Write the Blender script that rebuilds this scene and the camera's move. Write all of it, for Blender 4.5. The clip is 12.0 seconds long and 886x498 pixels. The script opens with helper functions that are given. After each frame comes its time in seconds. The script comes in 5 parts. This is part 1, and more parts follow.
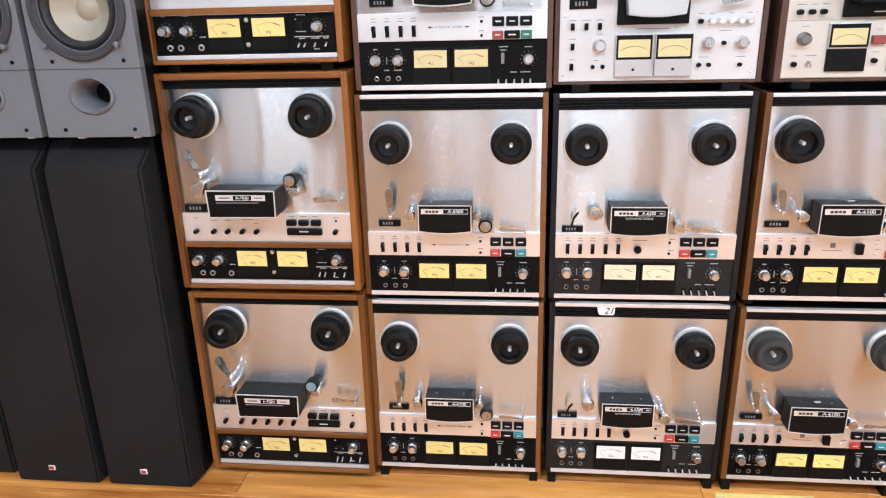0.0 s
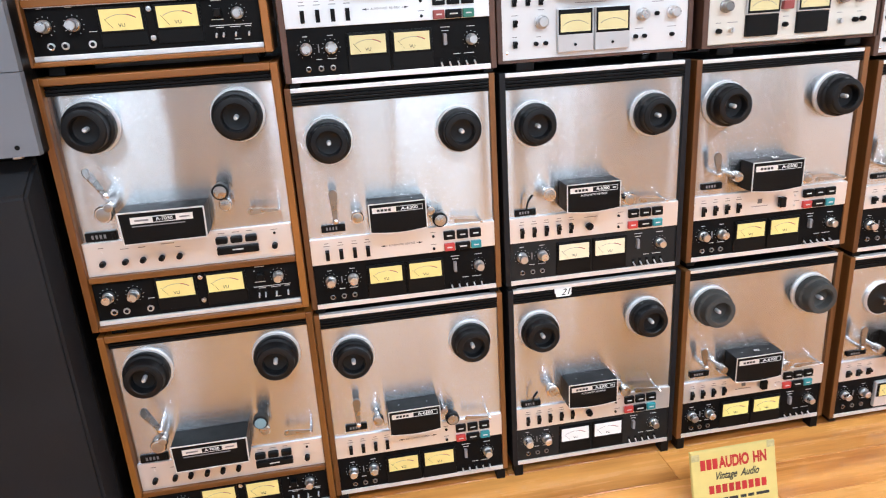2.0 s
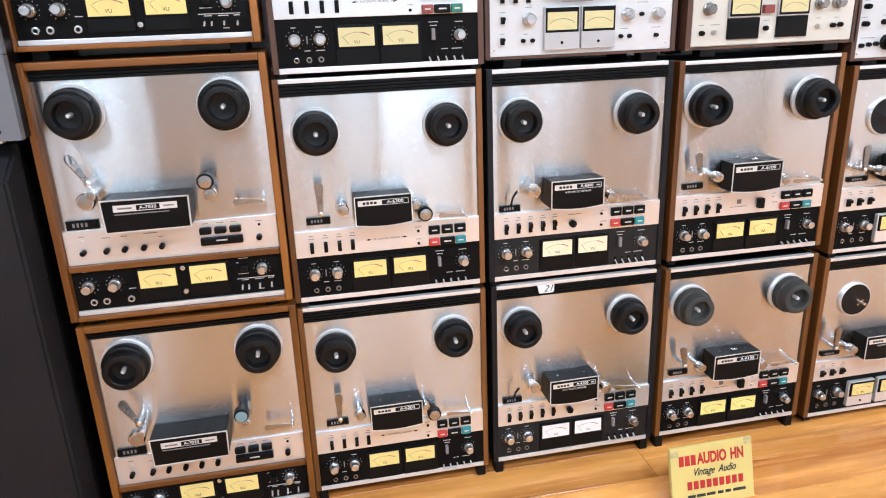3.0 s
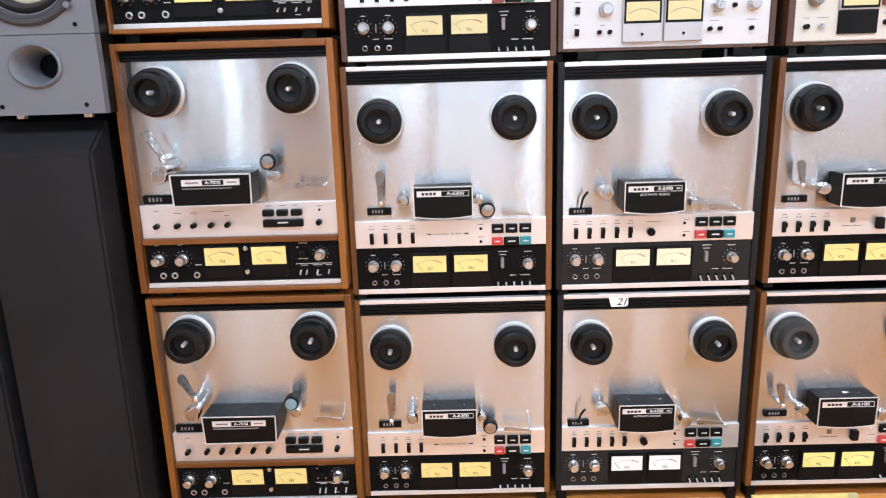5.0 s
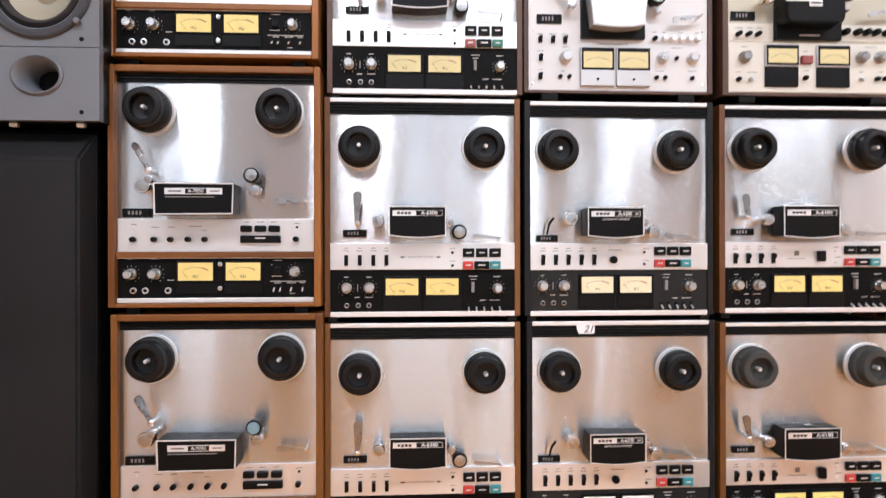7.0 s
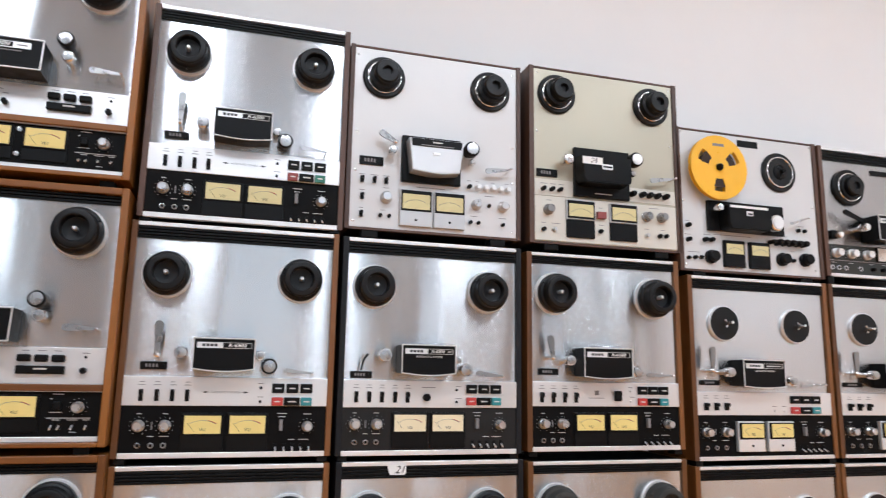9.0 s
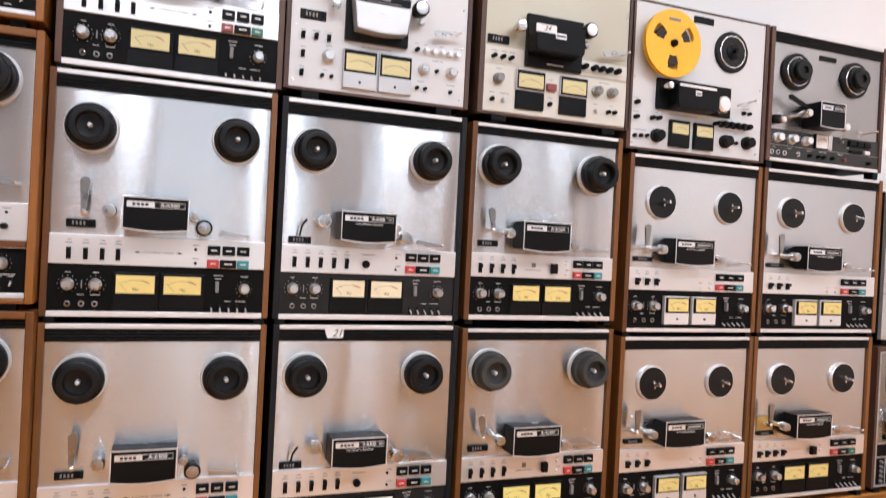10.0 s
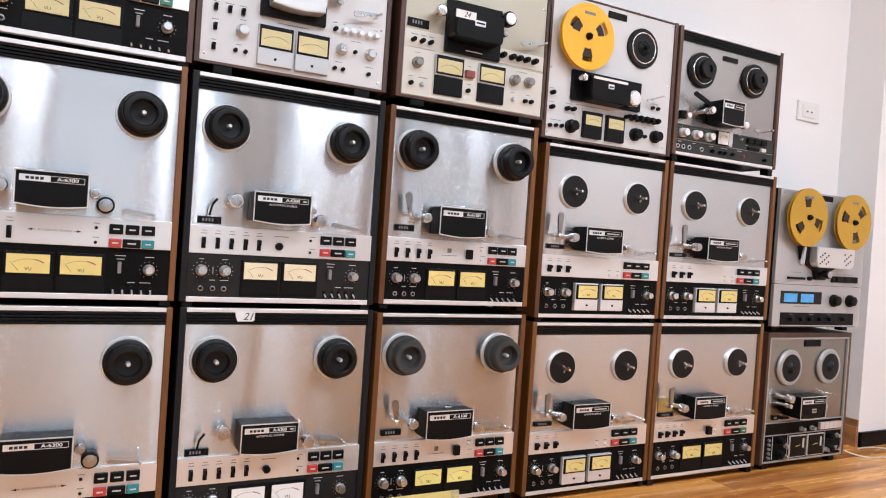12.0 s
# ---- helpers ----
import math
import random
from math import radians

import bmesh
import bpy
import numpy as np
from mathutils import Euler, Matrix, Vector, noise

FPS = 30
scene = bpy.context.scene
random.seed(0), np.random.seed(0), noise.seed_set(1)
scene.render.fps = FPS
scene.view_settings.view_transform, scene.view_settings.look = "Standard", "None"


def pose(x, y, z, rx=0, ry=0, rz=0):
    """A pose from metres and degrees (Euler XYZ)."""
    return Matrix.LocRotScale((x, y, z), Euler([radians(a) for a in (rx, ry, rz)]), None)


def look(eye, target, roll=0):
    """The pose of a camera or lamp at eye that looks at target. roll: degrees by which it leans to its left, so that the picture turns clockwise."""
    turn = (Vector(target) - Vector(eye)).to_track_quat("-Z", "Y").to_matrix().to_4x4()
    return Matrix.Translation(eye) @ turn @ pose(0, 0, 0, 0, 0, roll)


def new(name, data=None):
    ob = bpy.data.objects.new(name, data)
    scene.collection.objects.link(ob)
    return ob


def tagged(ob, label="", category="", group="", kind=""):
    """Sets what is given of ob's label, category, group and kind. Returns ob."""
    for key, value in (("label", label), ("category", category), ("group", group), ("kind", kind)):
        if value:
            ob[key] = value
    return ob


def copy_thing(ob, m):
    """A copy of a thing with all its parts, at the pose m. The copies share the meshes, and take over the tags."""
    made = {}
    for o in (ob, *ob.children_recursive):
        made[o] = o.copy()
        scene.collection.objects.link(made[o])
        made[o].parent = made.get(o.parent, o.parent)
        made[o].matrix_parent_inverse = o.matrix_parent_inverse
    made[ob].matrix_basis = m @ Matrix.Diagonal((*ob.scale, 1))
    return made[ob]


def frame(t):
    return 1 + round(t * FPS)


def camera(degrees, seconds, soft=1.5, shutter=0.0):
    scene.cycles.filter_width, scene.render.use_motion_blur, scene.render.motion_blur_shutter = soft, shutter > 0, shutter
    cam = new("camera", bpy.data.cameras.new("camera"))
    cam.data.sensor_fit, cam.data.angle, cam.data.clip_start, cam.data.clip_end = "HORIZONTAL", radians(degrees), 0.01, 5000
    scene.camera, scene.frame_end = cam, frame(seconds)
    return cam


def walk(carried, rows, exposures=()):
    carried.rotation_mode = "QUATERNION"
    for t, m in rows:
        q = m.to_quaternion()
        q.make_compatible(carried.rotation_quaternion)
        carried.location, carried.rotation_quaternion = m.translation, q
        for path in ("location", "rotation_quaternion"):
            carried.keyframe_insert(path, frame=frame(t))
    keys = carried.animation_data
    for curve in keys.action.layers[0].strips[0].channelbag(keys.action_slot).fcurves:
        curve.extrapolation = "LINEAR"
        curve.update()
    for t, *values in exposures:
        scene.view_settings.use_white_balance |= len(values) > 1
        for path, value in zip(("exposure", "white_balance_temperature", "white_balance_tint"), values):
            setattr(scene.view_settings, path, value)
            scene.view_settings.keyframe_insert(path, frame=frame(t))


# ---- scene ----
cam = camera(64.5, 12.0, 1.1, 0.35)
PATH = [
    (0, (0.063, 0.007, 1.203), (-0.146, 1.888, 0.558), -1.5),
    (0.5, (-0.014, 0.034, 1.184), (-0.13, 1.915, 0.513), -0.7),
    (1, (-0.05, 0.117, 1.189), (-0.107, 2.0, 0.516), -1.6),
    (1.5, (-0.144, 0.137, 1.18), (-0.016, 2.02, 0.515), -3.0),
    (2, (-0.237, 0.116, 1.165), (0.058, 1.983, 0.511), -3.6),
    (2.5, (-0.26, 0.104, 1.153), (0.105, 1.964, 0.516), -2.2),
    (4.3, (-0.16, 0.12, 1.119), (0.064, 2.0, 0.473), -1.2),
    (4.5, (-0.116, 0.111, 1.113), (0.007, 2.007, 0.488), -1.6),
    (5, (-0.088, 0.113, 1.003), (-0.112, 2.054, 0.522), -1.7),
    (5.5, (-0.109, 0.105, 0.773), (-0.142, 2.081, 0.462), -2.0),
    (6, (-0.125, 0.064, 0.673), (-0.125, 2.052, 0.451), -2.0),
    (6.5, (-0.141, 0.04, 0.673), (-0.071, 2.034, 0.532), -0.7),
    (7, (-0.142, 0.026, 0.687), (-0.018, 2.023, 0.687), -0.1),
    (7.1, (-0.145, 0.015, 0.687), (-0.018, 2.01, 0.725), 0.5),
    (7.2, (-0.144, 0.015, 0.686), (-0.005, 2.008, 0.778), 0.0),
    (8.8, (-0.089, 0.018, 0.733), (0.394, 1.927, 1.081), 0.9),
    (9, (-0.085, 0.02, 0.712), (0.468, 1.909, 1.066), 1.0),
    (9.5, (-0.07, 0.03, 0.716), (0.599, 1.901, 0.946), 1.8),
    (10, (-0.067, 0.038, 0.713), (0.649, 1.906, 0.704), 2.9),
    (10.5, (-0.06, 0.043, 0.704), (0.666, 1.9, 0.555), 3.6),
    (11, (-0.063, 0.035, 0.701), (0.778, 1.845, 0.574), 4.3),
    (11.5, (-0.059, 0.039, 0.701), (0.865, 1.811, 0.642), 4.2),
    (12, (-0.062, 0.04, 0.701), (0.869, 1.81, 0.676), 3.9),
]
walk(cam, [(t, look(eye, target, roll)) for t, eye, target, roll in PATH], [(0, 0.14, 5700, 7), (1.5, 0.15, 5540, 5), (2.7, 0.14, 5520, 4), (5, 0.21, 5560, 6), (6, 0.08, 6150, 11), (6.5, 0.03, 6100, 10), (7.2, -0.02, 5950, 9), (8.8, -0.4, 5780, 5), (9.5, -0.36, 5800, 6), (10.3, -0.15, 6080, 11), (12, -0.28, 5860, 8)])

FRONT = 1.6          # plane of the recorders' front panels
WALL_Y = 1.86        # face of the wall behind them
WALL_X = 3.3         # face of the side wall
PILLAR_X, PILLAR_Y = 2.71, 1.70   # corner of the pillar beside the row
ROOM_L, ROOM_B, ROOM_H = -2.6, -1.9, 2.9

# ---- world and lights ----
world = bpy.data.worlds.new("sky")
scene.world = world
world.use_nodes = True
wn = world.node_tree
sky = wn.nodes.new("ShaderNodeTexSky")
sky.sky_type, sky.sun_disc = "NISHITA", False
sky.sun_elevation, sky.sun_rotation = radians(50), radians(180)
wn.links.new(sky.outputs[0], wn.nodes["Background"].inputs[0])
wn.nodes["Background"].inputs[1].default_value = 0.1


def area_lamp(name, eye, target, sx, sy, watts, colour):
    data = bpy.data.lights.new(name, "AREA")
    data.shape, data.size, data.size_y, data.energy, data.color = "RECTANGLE", sx, sy, watts, colour
    ob = new(name, data)
    ob.matrix_world = look(eye, target)
    return ob


# ceiling fixtures: (x, y, offsets of the tubes)
FIXTURES = ((-1.5, -0.95, (0.0,)), (-0.42, -0.95, (0.0,)), (0.5, -0.95, (0.0,)), (1.45, -0.95, (0.0,)), (2.5, -0.6, (0.0,)))
LAMP_W, WIN_W = 32, 9.0
WINDOWS = ((-2.15, -1.95), (-1.74, -1.38), (-0.18, 0.90), (1.22, 1.44), (2.28, 2.50))
# added posts, out of view, that split the window lamps' reflections into streaks
STREAK_POSTS = ((-1.59, -1.53), (0.28, 0.40))
SILL, LINTEL = 0.10, 2.3
for lx, ly, tubes in FIXTURES:
    for dx in tubes:
        n = len(tubes)
        area_lamp("tube_light", (lx + dx, ly, ROOM_H - 0.09), (lx + dx, ly, 0), 0.2, 0.9, LAMP_W / n ** 0.8, (0.95, 0.955, 1.0))
for wa, wb in WINDOWS:
    area_lamp("window_light", ((wa + wb) / 2, ROOM_B + 0.03, (SILL + LINTEL) / 2), ((wa + wb) / 2, 2, 1.2), wb - wa, LINTEL - SILL, WIN_W * (wb - wa) / 1.25, (0.90, 0.93, 1.0))


# ---- materials ----
def base_mat(name, colour, rough=0.5, metal=0.0):
    m = bpy.data.materials.new(name)
    m.use_nodes = True
    p = m.node_tree.nodes["Principled BSDF"]
    p.inputs["Base Color"].default_value = (*colour, 1)
    p.inputs["Roughness"].default_value = rough
    p.inputs["Metallic"].default_value = metal
    return m, m.node_tree, p


def coords(nt, scale, kind="Object"):
    tc = nt.nodes.new("ShaderNodeTexCoord")
    mp = nt.nodes.new("ShaderNodeMapping")
    mp.inputs["Scale"].default_value = scale
    nt.links.new(tc.outputs[kind], mp.inputs["Vector"])
    return mp.outputs[0]


def noise_tex(nt, vec, scale, detail=4.0, rough=0.6):
    n = nt.nodes.new("ShaderNodeTexNoise")
    n.inputs["Scale"].default_value, n.inputs["Detail"].default_value, n.inputs["Roughness"].default_value = scale, detail, rough
    nt.links.new(vec, n.inputs["Vector"])
    return n.outputs["Fac"]


def ramp(nt, fac, stops):
    r = nt.nodes.new("ShaderNodeValToRGB")
    while len(r.color_ramp.elements) < len(stops):
        r.color_ramp.elements.new(0.5)
    for e, (at, c) in zip(r.color_ramp.elements, stops):
        e.position, e.color = at, (*c, 1)
    nt.links.new(fac, r.inputs[0])
    return r.outputs[0]


def span(nt, fac, lo, hi):
    r = nt.nodes.new("ShaderNodeMapRange")
    r.inputs["To Min"].default_value, r.inputs["To Max"].default_value = lo, hi
    r.inputs["From Min"].default_value, r.inputs["From Max"].default_value = 0.3, 0.7
    nt.links.new(fac, r.inputs["Value"])
    return r.outputs[0]


def bump(nt, p, fac, strength, dist):
    b = nt.nodes.new("ShaderNodeBump")
    b.inputs["Strength"].default_value, b.inputs["Distance"].default_value = strength, dist
    nt.links.new(fac, b.inputs["Height"])
    nt.links.new(b.outputs[0], p.inputs["Normal"])


def surface(name, colour, rough=0.5, metal=0.0, vary=0.12, scale=6.0, grain=300.0, depth=0.0002):
    """Paint, plastic or metal with soft stains and fine grain."""
    m, nt, p = base_mat(name, colour, rough, metal)
    v = coords(nt, (1, 1, 1))
    big = noise_tex(nt, v, scale)
    lo, hi = [tuple(min(1, c * k) for c in colour) for k in (1 - vary, 1 + vary)]
    nt.links.new(ramp(nt, big, ((0.3, lo), (0.7, hi))), p.inputs["Base Color"])
    fine = noise_tex(nt, v, grain, 2.0)
    nt.links.new(span(nt, noise_tex(nt, v, scale * 4), max(0.02, rough - 0.08), min(1, rough + 0.08)), p.inputs["Roughness"])
    if depth:
        bump(nt, p, fine, 0.3, depth)
    if max(colour) < 0.07:
        p.inputs["Specular IOR Level"].default_value = 0.25
    return m


def brushed(name, colour, rough, aniso):
    """Horizontally brushed sheet metal: its level scratches throw highlights far up and down, and hardly sideways."""
    m, nt, p = base_mat(name, colour, rough, 1.0)
    v = coords(nt, (3, 3, 260))
    lines = noise_tex(nt, v, 1.0, 3.0)
    lo, hi = [tuple(min(1, c * k) for c in colour) for k in (0.975, 1.02)]
    tone = ramp(nt, lines, ((0.3, lo), (0.7, hi)))
    gloss = span(nt, noise_tex(nt, coords(nt, (1, 1, 1)), 5.0), rough - 0.012, rough + 0.016)
    t = nt.nodes.new("ShaderNodeTangent")
    t.direction_type, t.uv_map = "UV_MAP", "flat"
    geo = nt.nodes.new("ShaderNodeNewGeometry")
    lobes = []
    for slope in (0.0, 0.10, -0.10):
        q = p if slope == 0 else nt.nodes.new("ShaderNodeBsdfPrincipled")
        q.inputs["Metallic"].default_value = 1.0
        q.inputs["Anisotropic"].default_value = aniso
        nt.links.new(tone, q.inputs["Base Color"])
        nt.links.new(gloss, q.inputs["Roughness"])
        nt.links.new(t.outputs[0], q.inputs["Tangent"])
        tip = nt.nodes.new("ShaderNodeVectorMath")
        tip.operation = "ADD"
        tip.inputs[1].default_value = (0, 0, slope)
        unit = nt.nodes.new("ShaderNodeVectorMath")
        unit.operation = "NORMALIZE"
        nt.links.new(geo.outputs["Normal"], tip.inputs[0])
        nt.links.new(tip.outputs[0], unit.inputs[0])
        nt.links.new(unit.outputs[0], q.inputs["Normal"])
        lobes.append(q.outputs[0])
    for first, second, share in ((1, 2, 0.5), (0, 3, 0.45)):
        mix = nt.nodes.new("ShaderNodeMixShader")
        mix.inputs[0].default_value = share
        nt.links.new(lobes[first], mix.inputs[1])
        nt.links.new(lobes[second], mix.inputs[2])
        lobes.append(mix.outputs[0])
    nt.links.new(lobes[-1], nt.nodes["Material Output"].inputs["Surface"])
    return m


def timber(name, dark, light, rough, axis, scale=1.0):
    """Wood with the grain along an axis (0, 1 or 2), each piece a little different."""
    m, nt, p = base_mat(name, light, rough)
    st = [14 * scale] * 3
    st[axis] = 1.1 * scale
    info = nt.nodes.new("ShaderNodeObjectInfo")
    off = nt.nodes.new("ShaderNodeVectorMath")
    off.operation = "SCALE"
    off.inputs[0].default_value = (7, 11, 13)
    nt.links.new(info.outputs["Random"], off.inputs["Scale"])
    add = nt.nodes.new("ShaderNodeVectorMath")
    add.operation = "ADD"
    nt.links.new(coords(nt, st), add.inputs[0])
    nt.links.new(off.outputs[0], add.inputs[1])
    n1 = noise_tex(nt, add.outputs[0], 1.6, 6.0, 0.62)
    w = nt.nodes.new("ShaderNodeTexWave")
    w.bands_direction = "XYZ"[(axis + 2) % 3] if axis != 1 else "X"
    w.inputs["Scale"].default_value, w.inputs["Distortion"].default_value, w.inputs["Detail"].default_value = 0.35, 7.0, 3.0
    nt.links.new(add.outputs[0], w.inputs["Vector"])
    mx = nt.nodes.new("ShaderNodeMath")
    mx.operation = "MULTIPLY_ADD"
    mx.inputs[1].default_value = 0.3
    nt.links.new(w.outputs["Fac"], mx.inputs[0])
    sc = nt.nodes.new("ShaderNodeMath")
    sc.operation = "MULTIPLY"
    sc.inputs[1].default_value = 0.7
    nt.links.new(n1, sc.inputs[0])
    nt.links.new(sc.outputs[0], mx.inputs[2])
    mid = tuple((a + b) / 2 for a, b in zip(dark, light))
    col = ramp(nt, mx.outputs[0], ((0.28, dark), (0.45, mid), (0.68, light)))
    hsv = nt.nodes.new("ShaderNodeHueSaturation")
    nt.links.new(col, hsv.inputs["Color"])
    vr = nt.nodes.new("ShaderNodeMapRange")
    vr.inputs["To Min"].default_value, vr.inputs["To Max"].default_value = 0.86, 1.12
    nt.links.new(info.outputs["Random"], vr.inputs["Value"])
    nt.links.new(vr.outputs[0], hsv.inputs["Value"])
    nt.links.new(hsv.outputs[0], p.inputs["Base Color"])
    nt.links.new(span(nt, n1, rough - 0.06, rough + 0.1), p.inputs["Roughness"])
    bump(nt, p, n1, 0.15, 0.0006)
    return m


STEEL = brushed("brushed_steel", (0.572, 0.592, 0.606), 0.225, 1.0)
SATIN = surface("satin_silver_panel", (0.79, 0.78, 0.77), 0.36, 0.7, 0.02, 4, 500, 0.0)
COVER_SILVER = surface("satin_cover_silver", (0.60, 0.60, 0.60), 0.36, 0.6, 0.03, 6, 500, 0.0)
SILVER = surface("silver_trim", (0.80, 0.795, 0.79), 0.36, 0.55, 0.02, 8, 500, 0.0)
CHROME = surface("chrome", (0.80, 0.79, 0.78), 0.2, 1.0, 0.02, 8, 400, 0.0)
SPUN = surface("spun_aluminium", (0.60, 0.60, 0.60), 0.30, 0.95, 0.03, 12, 900, 0.0)
BLACK_PANEL = surface("black_panel", (0.0036, 0.0034, 0.0034), 0.55, 0.0, 0.15, 8, 700, 0.0001)
GREY_PANEL = surface("charcoal_panel", (0.013, 0.0125, 0.0122), 0.55, 0.0, 0.12, 8, 700, 0.0001)
BLACK = surface("black_plastic", (0.0038, 0.0038, 0.004), 0.42, 0.0, 0.2, 12, 600, 0.0001)
RUBBER = surface("black_rubber", (0.0058, 0.0058, 0.0062), 0.42, 0.0, 0.25, 16, 500, 0.0003)
OLD_RUBBER = surface("faded_rubber", (0.05, 0.049, 0.045), 0.7, 0.0, 0.2, 16, 500, 0.0003)
VENT = surface("vent_black", (0.005, 0.005, 0.0055), 0.42, 0.0, 0.2, 10, 400, 0.0001)
VINYL = surface("dark_vinyl", (0.008, 0.0085, 0.0105), 0.5, 0.0, 0.2, 10, 350, 0.0004)
CABLE_WHITE = surface("cream_cable", (0.72, 0.66, 0.52), 0.5)
RED = surface("red_key", (0.47, 0.042, 0.036), 0.4, 0.0, 0.08)
DARK_RED = surface("dull_red_key", (0.24, 0.05, 0.045), 0.45, 0.0, 0.1)
TEAL = surface("teal_key", (0.035, 0.235, 0.26), 0.4, 0.0, 0.1)
GREEN = surface("green_key", (0.03, 0.16, 0.11), 0.4, 0.0, 0.1)
DIAL = surface("yellowed_dial", (0.80, 0.65, 0.23), 0.45, 0.0, 0.05, 14, 300, 0.0)
DIAL_BRIGHT = surface("bright_yellow_dial", (0.90, 0.78, 0.25), 0.45, 0.0, 0.05, 14, 300, 0.0)
DIAL_PALE = surface("pale_cream_dial", (0.82, 0.73, 0.49), 0.45, 0.0, 0.04, 14, 300, 0.0)
DIAL_CREAM = surface("cream_dial", (0.64, 0.57, 0.29), 0.45, 0.0, 0.04, 14, 300, 0.0)
DIAL_WHITE = surface("white_dial", (0.88, 0.86, 0.82), 0.45, 0.0, 0.03, 14, 300, 0.0)
BLUE_CAP = surface("blue_grey_cap", (0.22, 0.36, 0.43), 0.35, 0.3, 0.05)
ARM_PALE = surface("pale_arm_metal", (0.42, 0.415, 0.41), 0.3, 1.0, 0.03, 12, 900, 0.0)
ARM_METAL = surface("worn_arm_metal", (0.30, 0.295, 0.29), 0.3, 1.0, 0.03, 12, 900, 0.0)
DIAL_BLUE = surface("blue_dial", (0.10, 0.42, 0.85), 0.4, 0.0, 0.15, 30, 300, 0.0)
INK = surface("dark_print", (0.03, 0.03, 0.03), 0.6, 0.0, 0.05)
INK_GREY = surface("grey_print", (0.22, 0.21, 0.21), 0.6, 0.0, 0.05)
INK_RED = surface("red_print", (0.42, 0.018, 0.015), 0.6, 0.0, 0.1)
PALE = surface("pale_print", (0.62, 0.61, 0.58), 0.6, 0.0, 0.05)
PAPER = surface("white_paper", (0.84, 0.84, 0.82), 0.8, 0.0, 0.04)
CARD = surface("yellow_card", (0.63, 0.51, 0.165), 0.55, 0.0, 0.08, 12, 200, 0.0002)
REEL = surface("yellow_reel", (0.86, 0.47, 0.015), 0.35, 0.0, 0.05, 8, 300, 0.0)
REEL_OLD = surface("mustard_reel", (0.52, 0.30, 0.014), 0.38, 0.0, 0.1, 8, 300, 0.0)
TAPE = surface("brown_tape", (0.035, 0.02, 0.014), 0.35, 0.0, 0.2)
WHITE_FACE = surface("white_enamel_panel", (0.64, 0.64, 0.632), 0.36, 0.1, 0.03, 4, 500, 0.00005)
CHAMPAGNE = surface("champagne_panel", (0.456, 0.426, 0.331), 0.4, 0.35, 0.04, 4, 500, 0.00005)
CHAMPAGNE_LIGHT = surface("pale_champagne_panel", (0.63, 0.605, 0.53), 0.42, 0.2, 0.04, 4, 500, 0.00005)
FACE_SILVER = surface("satin_silver_face", (0.52, 0.52, 0.52), 0.4, 0.5, 0.02, 4, 500, 0.0)
GREY_FACE = brushed("grey_brushed_face", (0.42, 0.415, 0.41), 0.26, 1.0)
BRONZE_FACE = brushed("bronze_grey_face", (0.345, 0.34, 0.315), 0.24, 1.0)
TAPE_CLEAR = surface("dull_tape", (0.46, 0.40, 0.19), 0.3, 0.0, 0.2, 60, 300, 0.0)
RING_GREY = surface("matte_grey_ring", (0.40, 0.39, 0.375), 0.4, 0.3, 0.06, 10, 500, 0.0)
SLATE_PANEL = surface("slate_panel", (0.036, 0.038, 0.035), 0.5, 0.0, 0.1, 8, 700, 0.0001)
GOLD = surface("gold_foil", (0.50, 0.36, 0.12), 0.4, 0.7, 0.1)
BAFFLE = surface("grey_speaker_baffle", (0.150, 0.160, 0.178), 0.5, 0.0, 0.06, 5, 600, 0.0003)
BAFFLE_DARK = surface("dark_driver_basket", (0.055, 0.056, 0.062), 0.42, 0.0, 0.1, 8, 500, 0.0002)
GRILLE = surface("black_grille_cloth", (0.0115, 0.0117, 0.013), 0.6, 0.0, 0.35, 3, 900, 0.0006)
CONE = surface("pale_woven_cone", (0.36, 0.33, 0.25), 0.5, 0.1, 0.06, 5, 900, 0.0004)
SURROUND = surface("rubber_surround", (0.03, 0.03, 0.033), 0.45, 0.0, 0.1)
# for the added closing walls out of view; grey darkens the steel's reflections
REAR = surface("unseen_wall_grey", (0.28, 0.28, 0.285), 0.7, 0.0, 0.04, 1.5, 250, 0.0004)
PLASTER = surface("white_wall_paint", (0.885, 0.88, 0.87), 0.7, 0.0, 0.02, 1.5, 250, 0.0004)
CEIL = surface("ceiling_paint", (0.82, 0.82, 0.81), 0.8, 0.0, 0.02, 1.5, 250, 0.0003)
SOCKET = surface("white_socket_plastic", (0.84, 0.83, 0.80), 0.35, 0.0, 0.02)
OAK_CASE = timber("honey_walnut_case", (0.125, 0.041, 0.005), (0.265, 0.098, 0.012), 0.42, 0)
OAK_CASE_V = timber("honey_walnut_side", (0.125, 0.041, 0.005), (0.265, 0.098, 0.012), 0.42, 2)
WALNUT = timber("walnut_side", (0.075, 0.026, 0.005), (0.20, 0.077, 0.016), 0.42, 2)
DARK_WALNUT = timber("dark_walnut_side", (0.04, 0.018, 0.011), (0.105, 0.05, 0.03), 0.45, 2)
OAK_FLOOR = timber("honey_laminate", (0.36, 0.11, 0.018), (0.88, 0.42, 0.100), 0.22, 0, 1.5)
PINE = timber("wood_skirting", (0.22, 0.10, 0.035), (0.42, 0.21, 0.08), 0.45, 0)
LAMP_GLOW, glow_nt, glow_p = base_mat("lamp_diffuser", (0.9, 0.9, 0.9), 0.5)
glow_p.inputs["Emission Color"].default_value = (0.95, 0.955, 1, 1)
glow_p.inputs["Emission Strength"].default_value = 9.0


